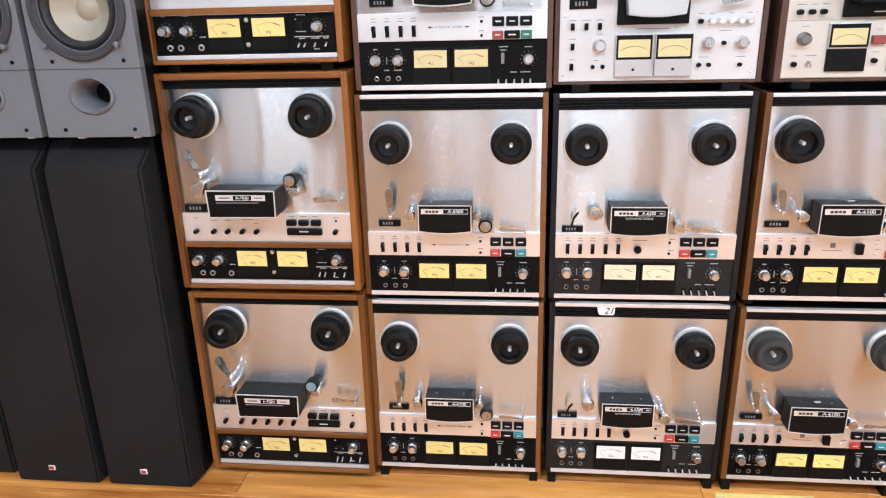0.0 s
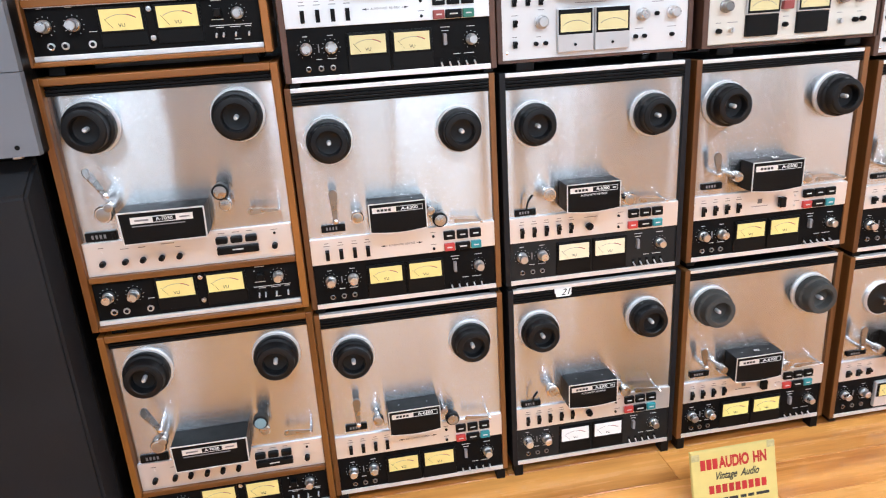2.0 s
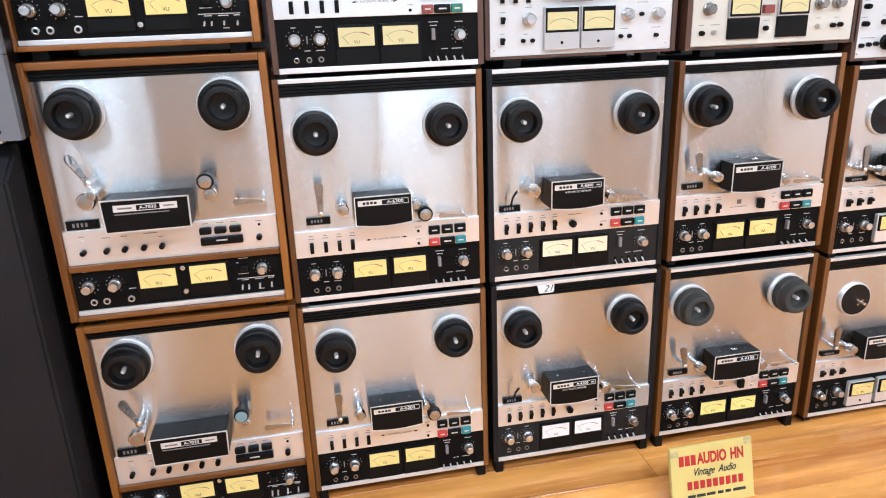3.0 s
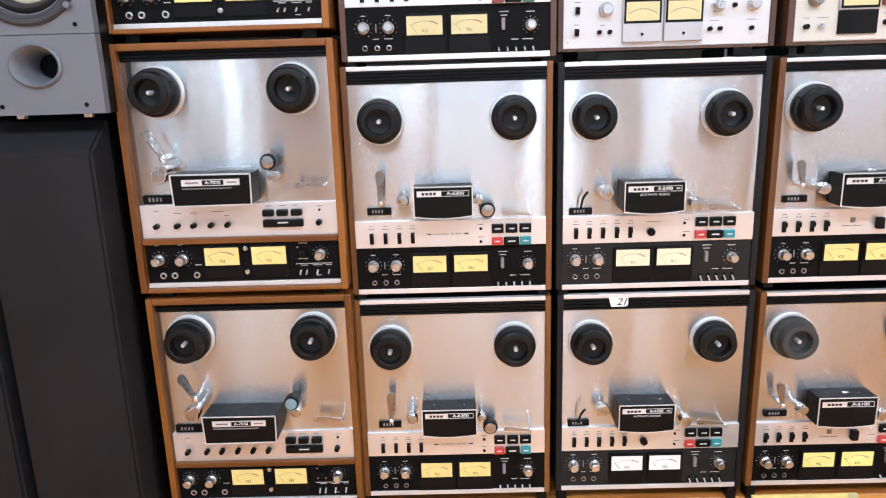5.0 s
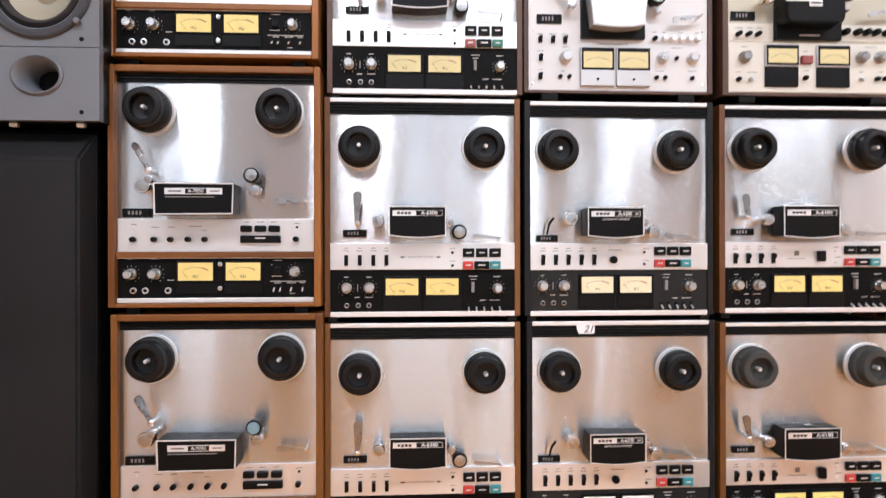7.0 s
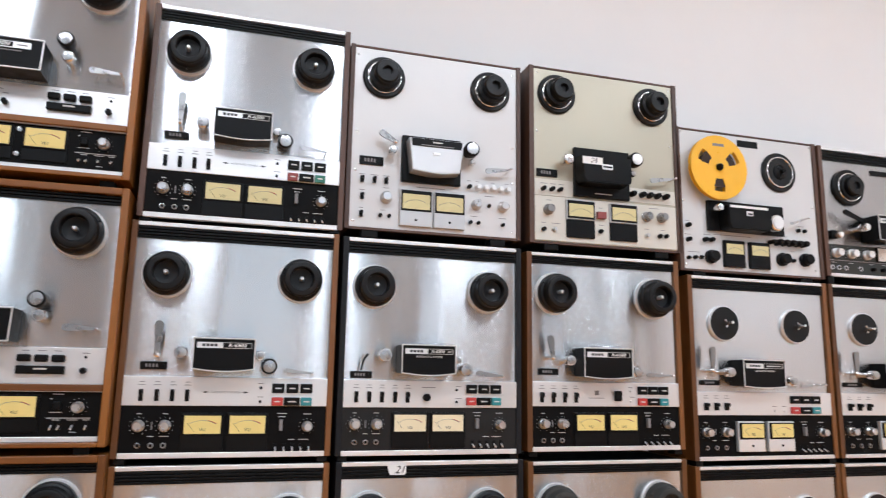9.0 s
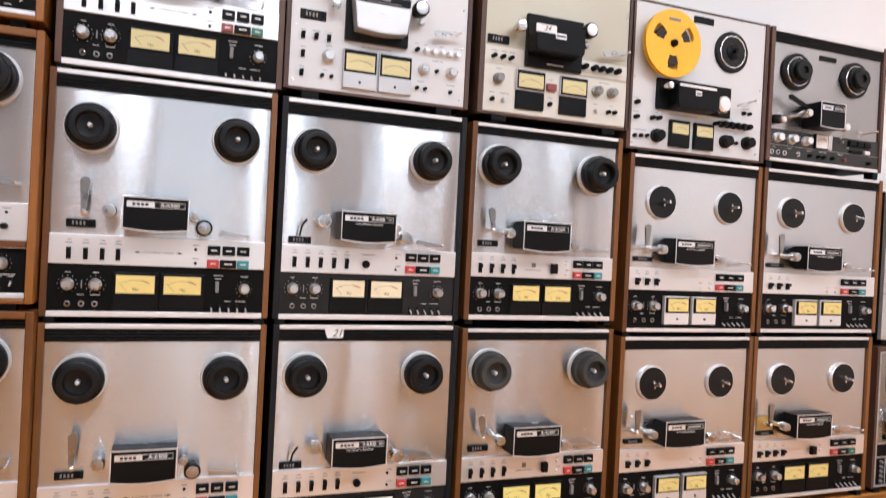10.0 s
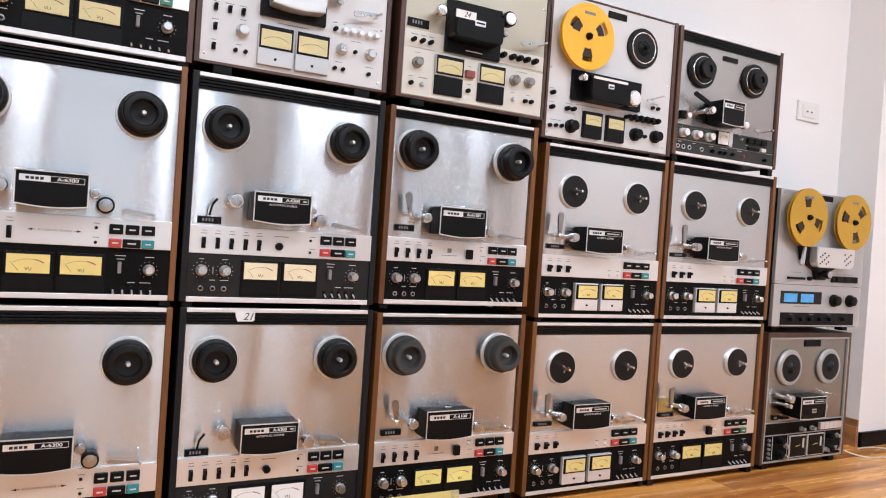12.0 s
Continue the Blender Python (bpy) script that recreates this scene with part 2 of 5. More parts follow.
# ---- mesh helpers (x right, y into the wall, z up) ----
def box(bm, x0, x1, y0, y1, z0, z1, bev=0.0):
    r = bmesh.ops.create_cube(bm, size=1)
    vs = r["verts"]
    bmesh.ops.scale(bm, vec=(abs(x1 - x0), abs(y1 - y0), abs(z1 - z0)), verts=vs)
    bmesh.ops.translate(bm, vec=((x0 + x1) / 2, (y0 + y1) / 2, (z0 + z1) / 2), verts=vs)
    if bev:
        es = list({e for v in vs for e in v.link_edges})
        bmesh.ops.bevel(bm, geom=es, offset=bev, segments=2, affect="EDGES", profile=0.5)
    return bm


def lathe(bm, cx, cz, profile, seg=28):
    """A turned shape about an axis along y: profile of (radius, y), the first and last closed."""
    rings = []
    for r, y in profile:
        rings.append([bm.verts.new((cx + r * math.cos(2 * math.pi * k / seg), y, cz + r * math.sin(2 * math.pi * k / seg))) for k in range(seg)])
    for a, b in zip(rings, rings[1:]):
        for k in range(seg):
            bm.faces.new((a[k], a[(k + 1) % seg], b[(k + 1) % seg], b[k]))
    bm.faces.new(rings[0])
    bm.faces.new(list(reversed(rings[-1])))
    bmesh.ops.recalc_face_normals(bm, faces=bm.faces[:])
    return bm


def prism(bm, pts, y0, y1):
    """An outline of (x, z) points carried from y0 to y1."""
    a = [bm.verts.new((x, y0, z)) for x, z in pts]
    b = [bm.verts.new((x, y1, z)) for x, z in pts]
    n = len(pts)
    bm.faces.new(a)
    bm.faces.new(list(reversed(b)))
    for k in range(n):
        bm.faces.new((a[k], b[k], b[(k + 1) % n], a[(k + 1) % n]))
    bmesh.ops.recalc_face_normals(bm, faces=bm.faces[:])
    return bm


def rod(bm, p, q, r, seg=10):
    """A round bar from p to q."""
    p, q = Vector(p), Vector(q)
    d = q - p
    m = Matrix.Translation((p + q) / 2) @ d.to_track_quat("Z", "Y").to_matrix().to_4x4()
    bmesh.ops.create_cone(bm, cap_ends=True, segments=seg, radius1=r, radius2=r, depth=d.length, matrix=m)
    return bm


def wavy_plate(x0, x1, z0, z1, seed, amp=0.0028, y1=0.012):
    """A sheet-metal plate, slightly buckled in upright folds and curled back at its side edges."""
    bm = bmesh.new()
    nx, nz = 56, 10
    rows = []
    for j in range(nz + 1):
        z = z0 + (z1 - z0) * j / nz
        row = []
        for i in range(nx + 1):
            x = x0 + (x1 - x0) * i / nx
            u = x + 0.05 * noise.noise(Vector((seed * 1.3, z * 4.0, 7.0)))
            fold = noise.noise(Vector((u * 8.0 + seed * 3.7, seed, z * 0.7 + seed))) + 0.3 * noise.noise(Vector((u * 19.0 + seed * 5.1, seed, z * 0.9)))
            curl = 0.0008 * math.exp(-min(x - x0, x1 - x) / 0.014)
            row.append(bm.verts.new((x, max(0.0, amp * (0.5 + 0.5 * fold)) + curl, z)))
        rows.append(row)
    for a, b in zip(rows, rows[1:]):
        for i in range(nx):
            bm.faces.new((a[i], a[i + 1], b[i + 1], b[i]))
    rim = [e for e in bm.edges if e.is_boundary]
    ret = bmesh.ops.extrude_edge_only(bm, edges=rim)
    for v in ret["geom"]:
        if isinstance(v, bmesh.types.BMVert):
            v.co.y = y1
    bmesh.ops.recalc_face_normals(bm, faces=bm.faces[:])
    return bm


PLATES = [0]


def steel_plate(r, x0, x1, z0, z1, mat, label):
    PLATES[0] += 1
    return part("deck_plate", wavy_plate(x0, x1, z0, z1, PLATES[0]), mat, r, label, 40)


def pill(x0, z0, x1, z1, r0, r1, n=8):
    """The outline of a tapered bar with round ends."""
    a = math.atan2(z1 - z0, x1 - x0)
    pts = [(x0 + r0 * math.cos(a + math.pi / 2 + math.pi * k / n), z0 + r0 * math.sin(a + math.pi / 2 + math.pi * k / n)) for k in range(n + 1)]
    pts += [(x1 + r1 * math.cos(a - math.pi / 2 + math.pi * k / n), z1 + r1 * math.sin(a - math.pi / 2 + math.pi * k / n)) for k in range(n + 1)]
    return pts


def part(name, bm, material, parent=None, label="", smooth=None):
    me = bpy.data.meshes.new(name)
    uv = bm.loops.layers.uv.new("flat")
    for f in bm.faces:
        for lp in f.loops:
            lp[uv].uv = (lp.vert.co.z, lp.vert.co.x)
    bm.to_mesh(me)
    bm.free()
    me.materials.append(material)
    if smooth is not None:
        me.shade_smooth()
        me.set_sharp_from_angle(angle=radians(smooth))
    ob = new(name, me)
    if parent:
        ob.parent = parent
    if label:
        ob["label"] = label
    return ob


def B():
    return bmesh.new()


def writing(body, size, x, y, z, material, parent, name="lettering", shear=0.0, extrude=0.0002):
    c = bpy.data.curves.new(name, "FONT")
    c.body, c.size, c.align_x, c.align_y, c.shear, c.extrude = body, size, "CENTER", "CENTER", shear, extrude
    c.materials.append(material)
    ob = new(name, c)
    ob.parent = parent
    ob.matrix_basis = pose(x, y, z, 90, 0, 0)
    return ob


# ---- parts of a recorder ----
def hub(par, x, z, r=0.049, rubber=None, deep=0.046):
    rim = lathe(B(), x, z, ((r + 0.0015, 0.002), (r + 0.0015, -0.003), (r + 0.0003, -0.0045), (0.03, -0.005)), 40)
    ob = part("reel_table", rim, SILVER, par, "silver-rimmed reel table with a black rubber hub", 30)
    k = r / 0.05
    body = lathe(B(), x, z, ((0.0465 * k, -0.005), (0.0474 * k, -0.008), (0.0474 * k, -deep * 0.40), (0.0462 * k, -deep * 0.46), (0.0412 * k, -deep * 0.50), (0.0402 * k, -deep * 0.55), (0.0396 * k, -deep * 0.93),
                             (0.0375 * k, -deep * 0.985), (0.0355 * k, -deep), (0.0275 * k, -deep), (0.0255 * k, -deep * 0.96), (0.0245 * k, -deep * 0.58), (0.011, -deep * 0.52), (0.0045, -deep * 0.52)), 44)
    for a in (0.5, 0.5 + 2.094, 0.5 + 4.189):
        rod(body, (x + 0.0405 * k * math.cos(a), -deep * 0.505, z + 0.0405 * k * math.sin(a)), (x + 0.0462 * k * math.cos(a), -deep * 0.485, z + 0.0462 * k * math.sin(a)), 0.0024, 6)
        rod(body, (x + 0.0262 * k * math.cos(a + 1.0), -deep * 0.97, z + 0.0262 * k * math.sin(a + 1.0)), (x + 0.0262 * k * math.cos(a + 1.0), -deep * 0.6, z + 0.0262 * k * math.sin(a + 1.0)), 0.0016, 6)
    part("hub", body, rubber or RUBBER, ob, "", 30)
    part("spindle", lathe(B(), x, z, ((0.0048, -deep * 0.5), (0.0048, -deep * 0.86), (0.003, -deep * 0.92)), 14), SILVER, ob, "bright spindle tip", 30)
    return ob


def flat_hub(par, x, z, r=0.047, mark=0.0):
    ob = part("reel_table", lathe(B(), x, z, ((r, 0.002), (r, -0.0055), (r - 0.0012, -0.007), (r - 0.004, -0.007)), 40), SILVER, par, "black reel table with a silver rim", 30)
    part("table_pad", lathe(B(), x, z, ((r - 0.0028, -0.006), (r - 0.0028, -0.0078), (0.012, -0.0078)), 40), RUBBER, ob, "", 30)
    sp = lathe(B(), x, z, ((0.0075, -0.007), (0.007, -0.022), (0.004, -0.032), (0.0035, -0.04)), 14)
    for a in (mark, mark + 2.094, mark + 4.189):
        rod(sp, (x + 0.004 * math.cos(a), -0.02, z + 0.004 * math.sin(a)), (x + 0.012 * math.cos(a), -0.02, z + 0.012 * math.sin(a)), 0.0018, 6)
    part("spindle", sp, CHROME, ob, "chrome three-winged spindle", 30)
    return ob


def ring_hub(par, x, z, r=0.05, tall=0.045):
    ob = part("reel_table", lathe(B(), x, z, ((r, 0), (r, -0.006), (r - 0.003, -0.009), (r * 0.8, -0.009)), 40), RUBBER, par, "black reel table with a chrome ring", 30)
    rg = B()
    for k in range(40):
        a, b = 2 * math.pi * k / 40, 2 * math.pi * (k + 1) / 40
        rod(rg, (x + r * 0.76 * math.cos(a), -0.0095, z + r * 0.76 * math.sin(a)), (x + r * 0.76 * math.cos(b), -0.0095, z + r * 0.76 * math.sin(b)), 0.0019, 6)
    part("ring", rg, CHROME, ob, "chrome ring", 60)
    if tall > 0.03:
        part("hub", lathe(B(), x, z, ((r * 0.72, -0.009), (r * 0.7, -tall * 0.5), (r * 0.56, -tall * 0.55), (r * 0.56, -tall * 0.9), (r * 0.5, -tall), (0.012, -tall), (0.01, -tall * 0.8)), 32), RUBBER, ob, "", 30)
    else:
        c = lathe(B(), x, z, ((r * 0.4, -0.009), (r * 0.38, -tall * 0.7), (0.008, -tall), (0.006, -tall * 1.6)), 24)
        for a in (0.3, 2.39, 4.49):
            rod(c, (x, -tall, z), (x + 0.018 * math.cos(a), -tall * 0.8, z + 0.018 * math.sin(a)), 0.003, 6)
        part("hub", c, BLACK, ob, "", 30)
    return ob


def head_cover(par, x0, x1, z0, z1, deep=0.052, bow=0.005, plate=1, model=""):
    w = x1 - x0
    n = 8
    low = [(x0 + w * k / n, z0 - bow * math.sin(math.pi * k / n)) for k in range(n + 1)]
    pts = low + [(x1, z1), (x0, z1)]
    bm = prism(B(), pts, -0.0, -deep)
    ob = part("head_cover", bm, BLACK, par, "black head cover with a silver outline")
    edge = B()
    yy = -deep - 0.0006
    for (ax, az), (bx, bz) in zip(pts, pts[1:] + pts[:1]):
        rod(edge, (ax, yy, az), (bx, yy, bz), 0.0013, 6)
    part("outline", edge, SILVER, ob, "thin silver outline")
    h = z1 - z0
    px0, px1, pz0, pz1 = x0 + w * 0.055, x1 - w * 0.055, z1 - h * 0.32, z1 - h * 0.13
    pm = px0 + (px1 - px0) * 0.47
    part("name_plate", box(B(), px0, pm, yy - 0.0006, yy + 0.0008, pz0, pz1), SILVER, ob, "silver name plate")
    mk = B()
    zm = (pz0 + pz1) / 2
    q = pm - px0
    for k in range(4):
        box(mk, px0 + q * (0.2 + 0.155 * k), px0 + q * (0.315 + 0.155 * k), yy - 0.0011, yy - 0.0004, zm - 0.0026, zm + 0.0026)
    part("name_mark", mk, INK, ob)
    fr = B()
    for a, b, c, d in ((pm, px1, pz0, pz0 + 0.0009), (pm, px1, pz1 - 0.0009, pz1), (px1 - 0.0009, px1, pz0, pz1)):
        box(fr, a, b, yy - 0.0006, yy + 0.0008, c, d)
    q = px1 - pm
    if model:
        w_ = writing(model, (pz1 - pz0) * 0.82, (pm + px1) / 2 - (0.0055 if plate > 1 else 0), yy - 0.0002, zm, PAPER, ob, "model_number")
        w_.scale.x = 1.25 if plate == 1 else 1.05
        w_.data.offset = 0.00012
        if plate > 1:
            part("model_mark", box(B(), px1 - q * 0.2, px1 - q * 0.07, yy - 0.0008, yy + 0.0004, zm - 0.0014, zm + 0.0014), PALE, ob)
    else:
        part("model_mark", box(B(), pm + q * 0.16, px1 - q * 0.14, yy - 0.0008, yy + 0.0004, zm - 0.0015, zm + 0.0015), PALE, ob)
    part("model_plate", fr, PALE, ob)
    if plate > 1:
        writing("AUTOMATIC REVERSE", 0.0062, x0 + w * 0.5, yy - 0.0001, pz0 - h * 0.1, PALE, ob)
    for fx in (0.22, 0.78):
        part("screw", rod(B(), (x0 + w * fx, -deep * 0.5, z1 - 0.0005), (x0 + w * fx, -deep * 0.5, z1 + 0.0012), 0.0022, 8), CHROME, ob)
    return ob


def counter(par, x0, x1, z0, z1):
    ob = part("tape_counter", box(B(), x0, x1, -0.004, 0.001, z0, z1, 0.0008), BLACK, par, "black tape counter window")
    d = B()
    w = x1 - x0
    for k in range(4):
        cx = x0 + w * (0.2 + 0.13 * k)
        box(d, cx, cx + w * 0.07, -0.0046, -0.0036, z0 + (z1 - z0) * 0.3, z0 + (z1 - z0) * 0.72)
    part("counter_digits", d, INK_GREY, ob)
    part("reset_button", box(B(), x1 - w * 0.16, x1 - w * 0.06, -0.007, -0.003, z0 + (z1 - z0) * 0.2, z1 - (z1 - z0) * 0.2, 0.0005), BLACK, ob)
    return ob


def lever(par, xa, za, xb, zb, wide=0.009, deep=0.028, mat=None, tilt=0.0):
    """A tension arm from its free end a to its pivot b; tilt: degrees by which the blade faces up."""
    bm = prism(B(), pill(xa, za, xb, zb, wide, wide * 0.45), -deep + 0.004 * (1 if tilt == 0 else 0.2), -deep - 0.002)
    if tilt:
        axis = Vector((xb - xa, 0, zb - za)).normalized()
        bmesh.ops.rotate(bm, cent=(xb, -deep, zb), matrix=Matrix.Rotation(radians(tilt), 3, axis), verts=bm.verts[:])
    ob = part("tension_arm", bm, mat or ARM_METAL, par, "grey metal tension arm")
    part("pivot", lathe(B(), xb, zb, ((wide * 0.6, 0), (wide * 0.6, -deep - 0.004), (wide * 0.3, -deep - 0.006)), 14), CHROME, ob, "", 30)
    return ob


def roller(par, x, z, r=0.0135, deep=0.036, mat=None, dark=False):
    ob = part("tape_roller", lathe(B(), x, z, ((r * 0.55, 0), (r * 0.55, -deep * 0.55), (r, -deep * 0.56), (r, -deep * 0.94), (r * 0.88, -deep), (0.003, -deep)), 24), RUBBER if dark else CHROME, par, "round metal tape roller", 30)
    part("cap", lathe(B(), x, z, ((r * 0.78, -deep), (r * 0.76, -deep - 0.002), (r * 0.3, -deep - 0.003)), 20), mat or ARM_PALE, ob, "", 30)
    return ob


def right_arm(par, x0, z0, x1, z1, wide=0.008):
    ob = part("shutoff_arm", prism(B(), pill(x0, z0, x1, z1, wide, wide * 0.3), -0.022, -0.025), ARM_PALE, par, "pale metal shut-off arm")
    part("pin", lathe(B(), x1, z1, ((0.003, 0), (0.003, -0.034), (0.002, -0.035)), 10), CHROME, ob, "", 30)
    return ob


def slide_key(par, x, z, w=0.0085, h=0.024):
    ob = part("slide_switch", box(B(), x - w / 2, x + w / 2, -0.0075, 0.001, z - h / 2, z + h / 2, 0.0006), BLACK, par)
    part("switch_tip", box(B(), x - w * 0.42, x + w * 0.42, -0.015, -0.006, z + h * 0.02, z + h * 0.44, 0.0008), BLACK, ob)
    return ob


def key(par, x0, x1, z0, z1, mat, deep=0.011, bar=PALE):
    ob = part("transport_key", box(B(), x0, x1, -deep, 0.001, z0, z1, 0.0016), mat, par)
    cx, cz, w = (x0 + x1) / 2, (z0 + z1) / 2, x1 - x0
    part("key_mark", box(B(), cx - w * 0.24, cx + w * 0.24, -deep - 0.0005, -deep + 0.0005, cz - 0.0014, cz + 0.0014), bar, ob)
    return ob


def dial_knob(par, x, z, r=0.0115, deep=0.024, mat=None, ticks=PALE, cap=None):
    """A control knob with its printed scale."""
    skirt = lathe(B(), x, z, ((r * 1.05, 0), (r * 1.05, -deep * 0.35), (r * 0.92, -deep * 0.4), (r * 0.86, -deep * 0.5)), 24)
    ob = part("control_knob", skirt, mat or SPUN, par, "" if mat else "spun aluminium control knob", 30)
    part("knob_cap", lathe(B(), x, z, ((r * 0.8, -deep * 0.45), (r * 0.8, -deep * 0.95), (r * 0.7, -deep), (r * 0.2, -deep)), 24), cap or mat or SPUN, ob, "", 30)
    if ticks:
        t = B()
        for k in range(11):
            a = radians(-60 + 30 * k)
            rod(t, (x + r * 1.45 * math.cos(a), -0.0006, z + r * 1.45 * math.sin(a)), (x + r * 1.62 * math.cos(a), -0.0006, z + r * 1.62 * math.sin(a)), 0.0005, 4)
        part("scale_marks", t, ticks, ob)
    return ob


def jack(par, x, z, r=0.0058, rim=None):
    ob = part("jack_socket", lathe(B(), x, z, ((r, 0), (r, -0.003), (r * 0.7, -0.0035), (r * 0.56, -0.003)), 16), rim or ARM_METAL, par, "", 30)
    # solid black disc: the dark inside of the socket, put in as colour
    part("jack_hole", lathe(B(), x, z, ((r * 0.57, 0), (r * 0.57, -0.0031)), 12), VENT, ob)
    return ob


def meter(par, x0, x1, z0, z1, dial, surround=None, words=True, skirt=0.0):
    """A level meter: housing, lit face, scale arc and needle."""
    ob = part("level_meter", box(B(), x0 - 0.004, x1 + 0.004, -0.006, 0.001, z0 - skirt - 0.003, z1 + 0.003, 0.001), surround or BLACK, par, "level meter with a %s" % dial.name.replace("_", " "))
    part("dial", box(B(), x0, x1, -0.0072, -0.004, z0, z1), dial, ob)
    w, h = x1 - x0, z1 - z0
    cx, half, sag = (x0 + x1) / 2, w * 0.36, h * 0.2
    r = (half * half + sag * sag) / (2 * sag)
    cz, lim = z0 + h * 0.74 - r, math.asin(half / r)
    a = B()
    for k in range(14):
        p, q = -lim + 2 * lim * k / 14, -lim + 2 * lim * (k + 1) / 14
        rod(a, (cx + r * math.sin(p), -0.0072, cz + r * math.cos(p)), (cx + r * math.sin(q), -0.0072, cz + r * math.cos(q)), 0.00042, 4)
    part("scale_arc", a, INK_GREY, ob)
    a = B()
    for k in range(4):
        p, q = lim * (0.36 + 0.16 * k), lim * (0.52 + 0.16 * k)
        rod(a, (cx + (r + 0.001) * math.sin(p), -0.0073, cz + (r + 0.001) * math.cos(p)), (cx + (r + 0.001) * math.sin(q), -0.0073, cz + (r + 0.001) * math.cos(q)), 0.00055, 4)
    part("red_zone", a, INK_RED, ob)
    n = B()
    rod(n, (cx - w * 0.41, -0.0076, z0 + h * 0.58), (cx - w * 0.22, -0.0076, z0 + h * 0.12), 0.0003, 4)
    part("needle", n, INK, ob)
    if words:
        writing("VU", h * 0.25, cx, -0.0074, z0 + h * 0.22, INK, ob)
    return ob


def toggle(par, x, z, mat=None):
    ob = part("toggle_switch", box(B(), x - 0.0032, x + 0.0032, -0.0018, 0.001, z - 0.008, z + 0.008, 0.0006), VENT, par)
    part("toggle_stem", rod(B(), (x, -0.001, z), (x, -0.013, z - 0.006), 0.0019, 8), mat or SILVER, ob, "", 30)
    return ob


def stud(par, x, z, r=0.0045, deep=0.012, mat=None, name="push_button"):
    return part(name, lathe(B(), x, z, ((r, 0), (r, -deep * 0.8), (r * 0.75, -deep), (r * 0.2, -deep)), 16), mat or BLACK, par, "", 30)


def print_bars(par, rows, mat, y=-0.0005):
    """Small print that cannot be read: one bar per word at (x, z, width)."""
    bm = B()
    for x, z, w in rows:
        box(bm, x - w / 2, x + w / 2, y, y + 0.001, z - 0.0007, z + 0.0007)
    return tagged(part("small_print", bm, mat, par), kind="stuff")


def screws(par, pts, r=0.0028):
    for x, z in pts:
        part("screw", lathe(B(), x, z, ((r, 0), (r, -0.0012), (r * 0.5, -0.0018)), 10), CHROME, par, "", 30)


def vents(par, x0, x1, z0, z1, n=4):
    part("vent_panel", box(B(), x0, x1, 0.003, 0.012, z0, z1), VENT, par, "black slotted vent strip")
    h = (z1 - z0) / n
    for k in range(n):
        part("vent_slat", box(B(), x0, x1, -0.003, 0.004, z0 + h * k + h * 0.12, z0 + h * k + h * 0.8, 0.0007), BLACK, par)


def shell(name, label, cat, group, w, h, deep, side, side_w, top_mat, feet, foot_h, lip=0.004):
    """The cabinet of a recorder; its front panel lies at y = 0."""
    root = tagged(new(name), label, cat, group)
    for a, b in ((0, side_w), (w - side_w, w)):
        part("side_panel", box(B(), a, b, -lip, deep, 0, h, 0.0015), side, root)
    part("body", box(B(), side_w, w - side_w, 0.012, deep - 0.004, 0.002, h - 0.008), VENT, root)
    part("top_panel", box(B(), side_w, w - side_w, 0.010, deep - 0.002, h - 0.008, h - 0.001, 0.001), top_mat, root)
    if feet:
        for fx in (0.006, w - 0.028):
            for fy in (0.002, deep - 0.045):
                part("foot", box(B(), fx, fx + 0.022, fy, fy + 0.032, -foot_h, 0.0005, 0.002), BLACK, root)
    return root


def line_recorder(v, dims):
    """A tall three-motor recorder in a case with side panels. v: its variant; dims: case and heights."""
    w, h, zs, zb, zw, zst, zv = dims
    side_w = v.get("side_w", 0.0125)
    r = shell("tape_recorder", v["label"], "tape recorder", v["group"], w, h, 0.21, v["side"], side_w, v.get("top", VENT), True, v["foot"])
    a, b = side_w, w - side_w
    part("bottom_trim", box(B(), a, b, -0.003, 0.012, 0, zs, 0.001), SILVER, r, "bright silver trim strip")
    part("control_panel", box(B(), a, b, 0.0, 0.012, zs, zb), v.get("black", BLACK_PANEL), r, "black lower control panel")
    part("key_panel", box(B(), a, b, -0.004, 0.012, zb, zw, 0.0008), SATIN, r, "pale satin metal key panel")
    steel_plate(r, a, b, zw, zst, STEEL, "brushed steel deck plate")
    vents(r, a, b, zst, zv, 4)
    part("top_trim", box(B(), a, b, -0.003, 0.012, zv, h - 0.001, 0.001), SILVER, r, "bright silver trim strip")
    return r


def keys_and_lamps(r, x0, zk, green, red=RED, f=1.0):
    """Two rows of keys, a white-print pair of lamps beside them."""
    x = x0
    for k in range(3):
        key(r, x, x + 0.0255 * f, zk + 0.0265, zk + 0.0465, BLACK)
        x += 0.0298 * f
    x = x0
    for wk, m in ((0.0235, red), (0.0335, BLACK), (0.0235, green)):
        key(r, x, x + wk * f, zk, zk + 0.0175, m)
        x += (wk + 0.0022) * f


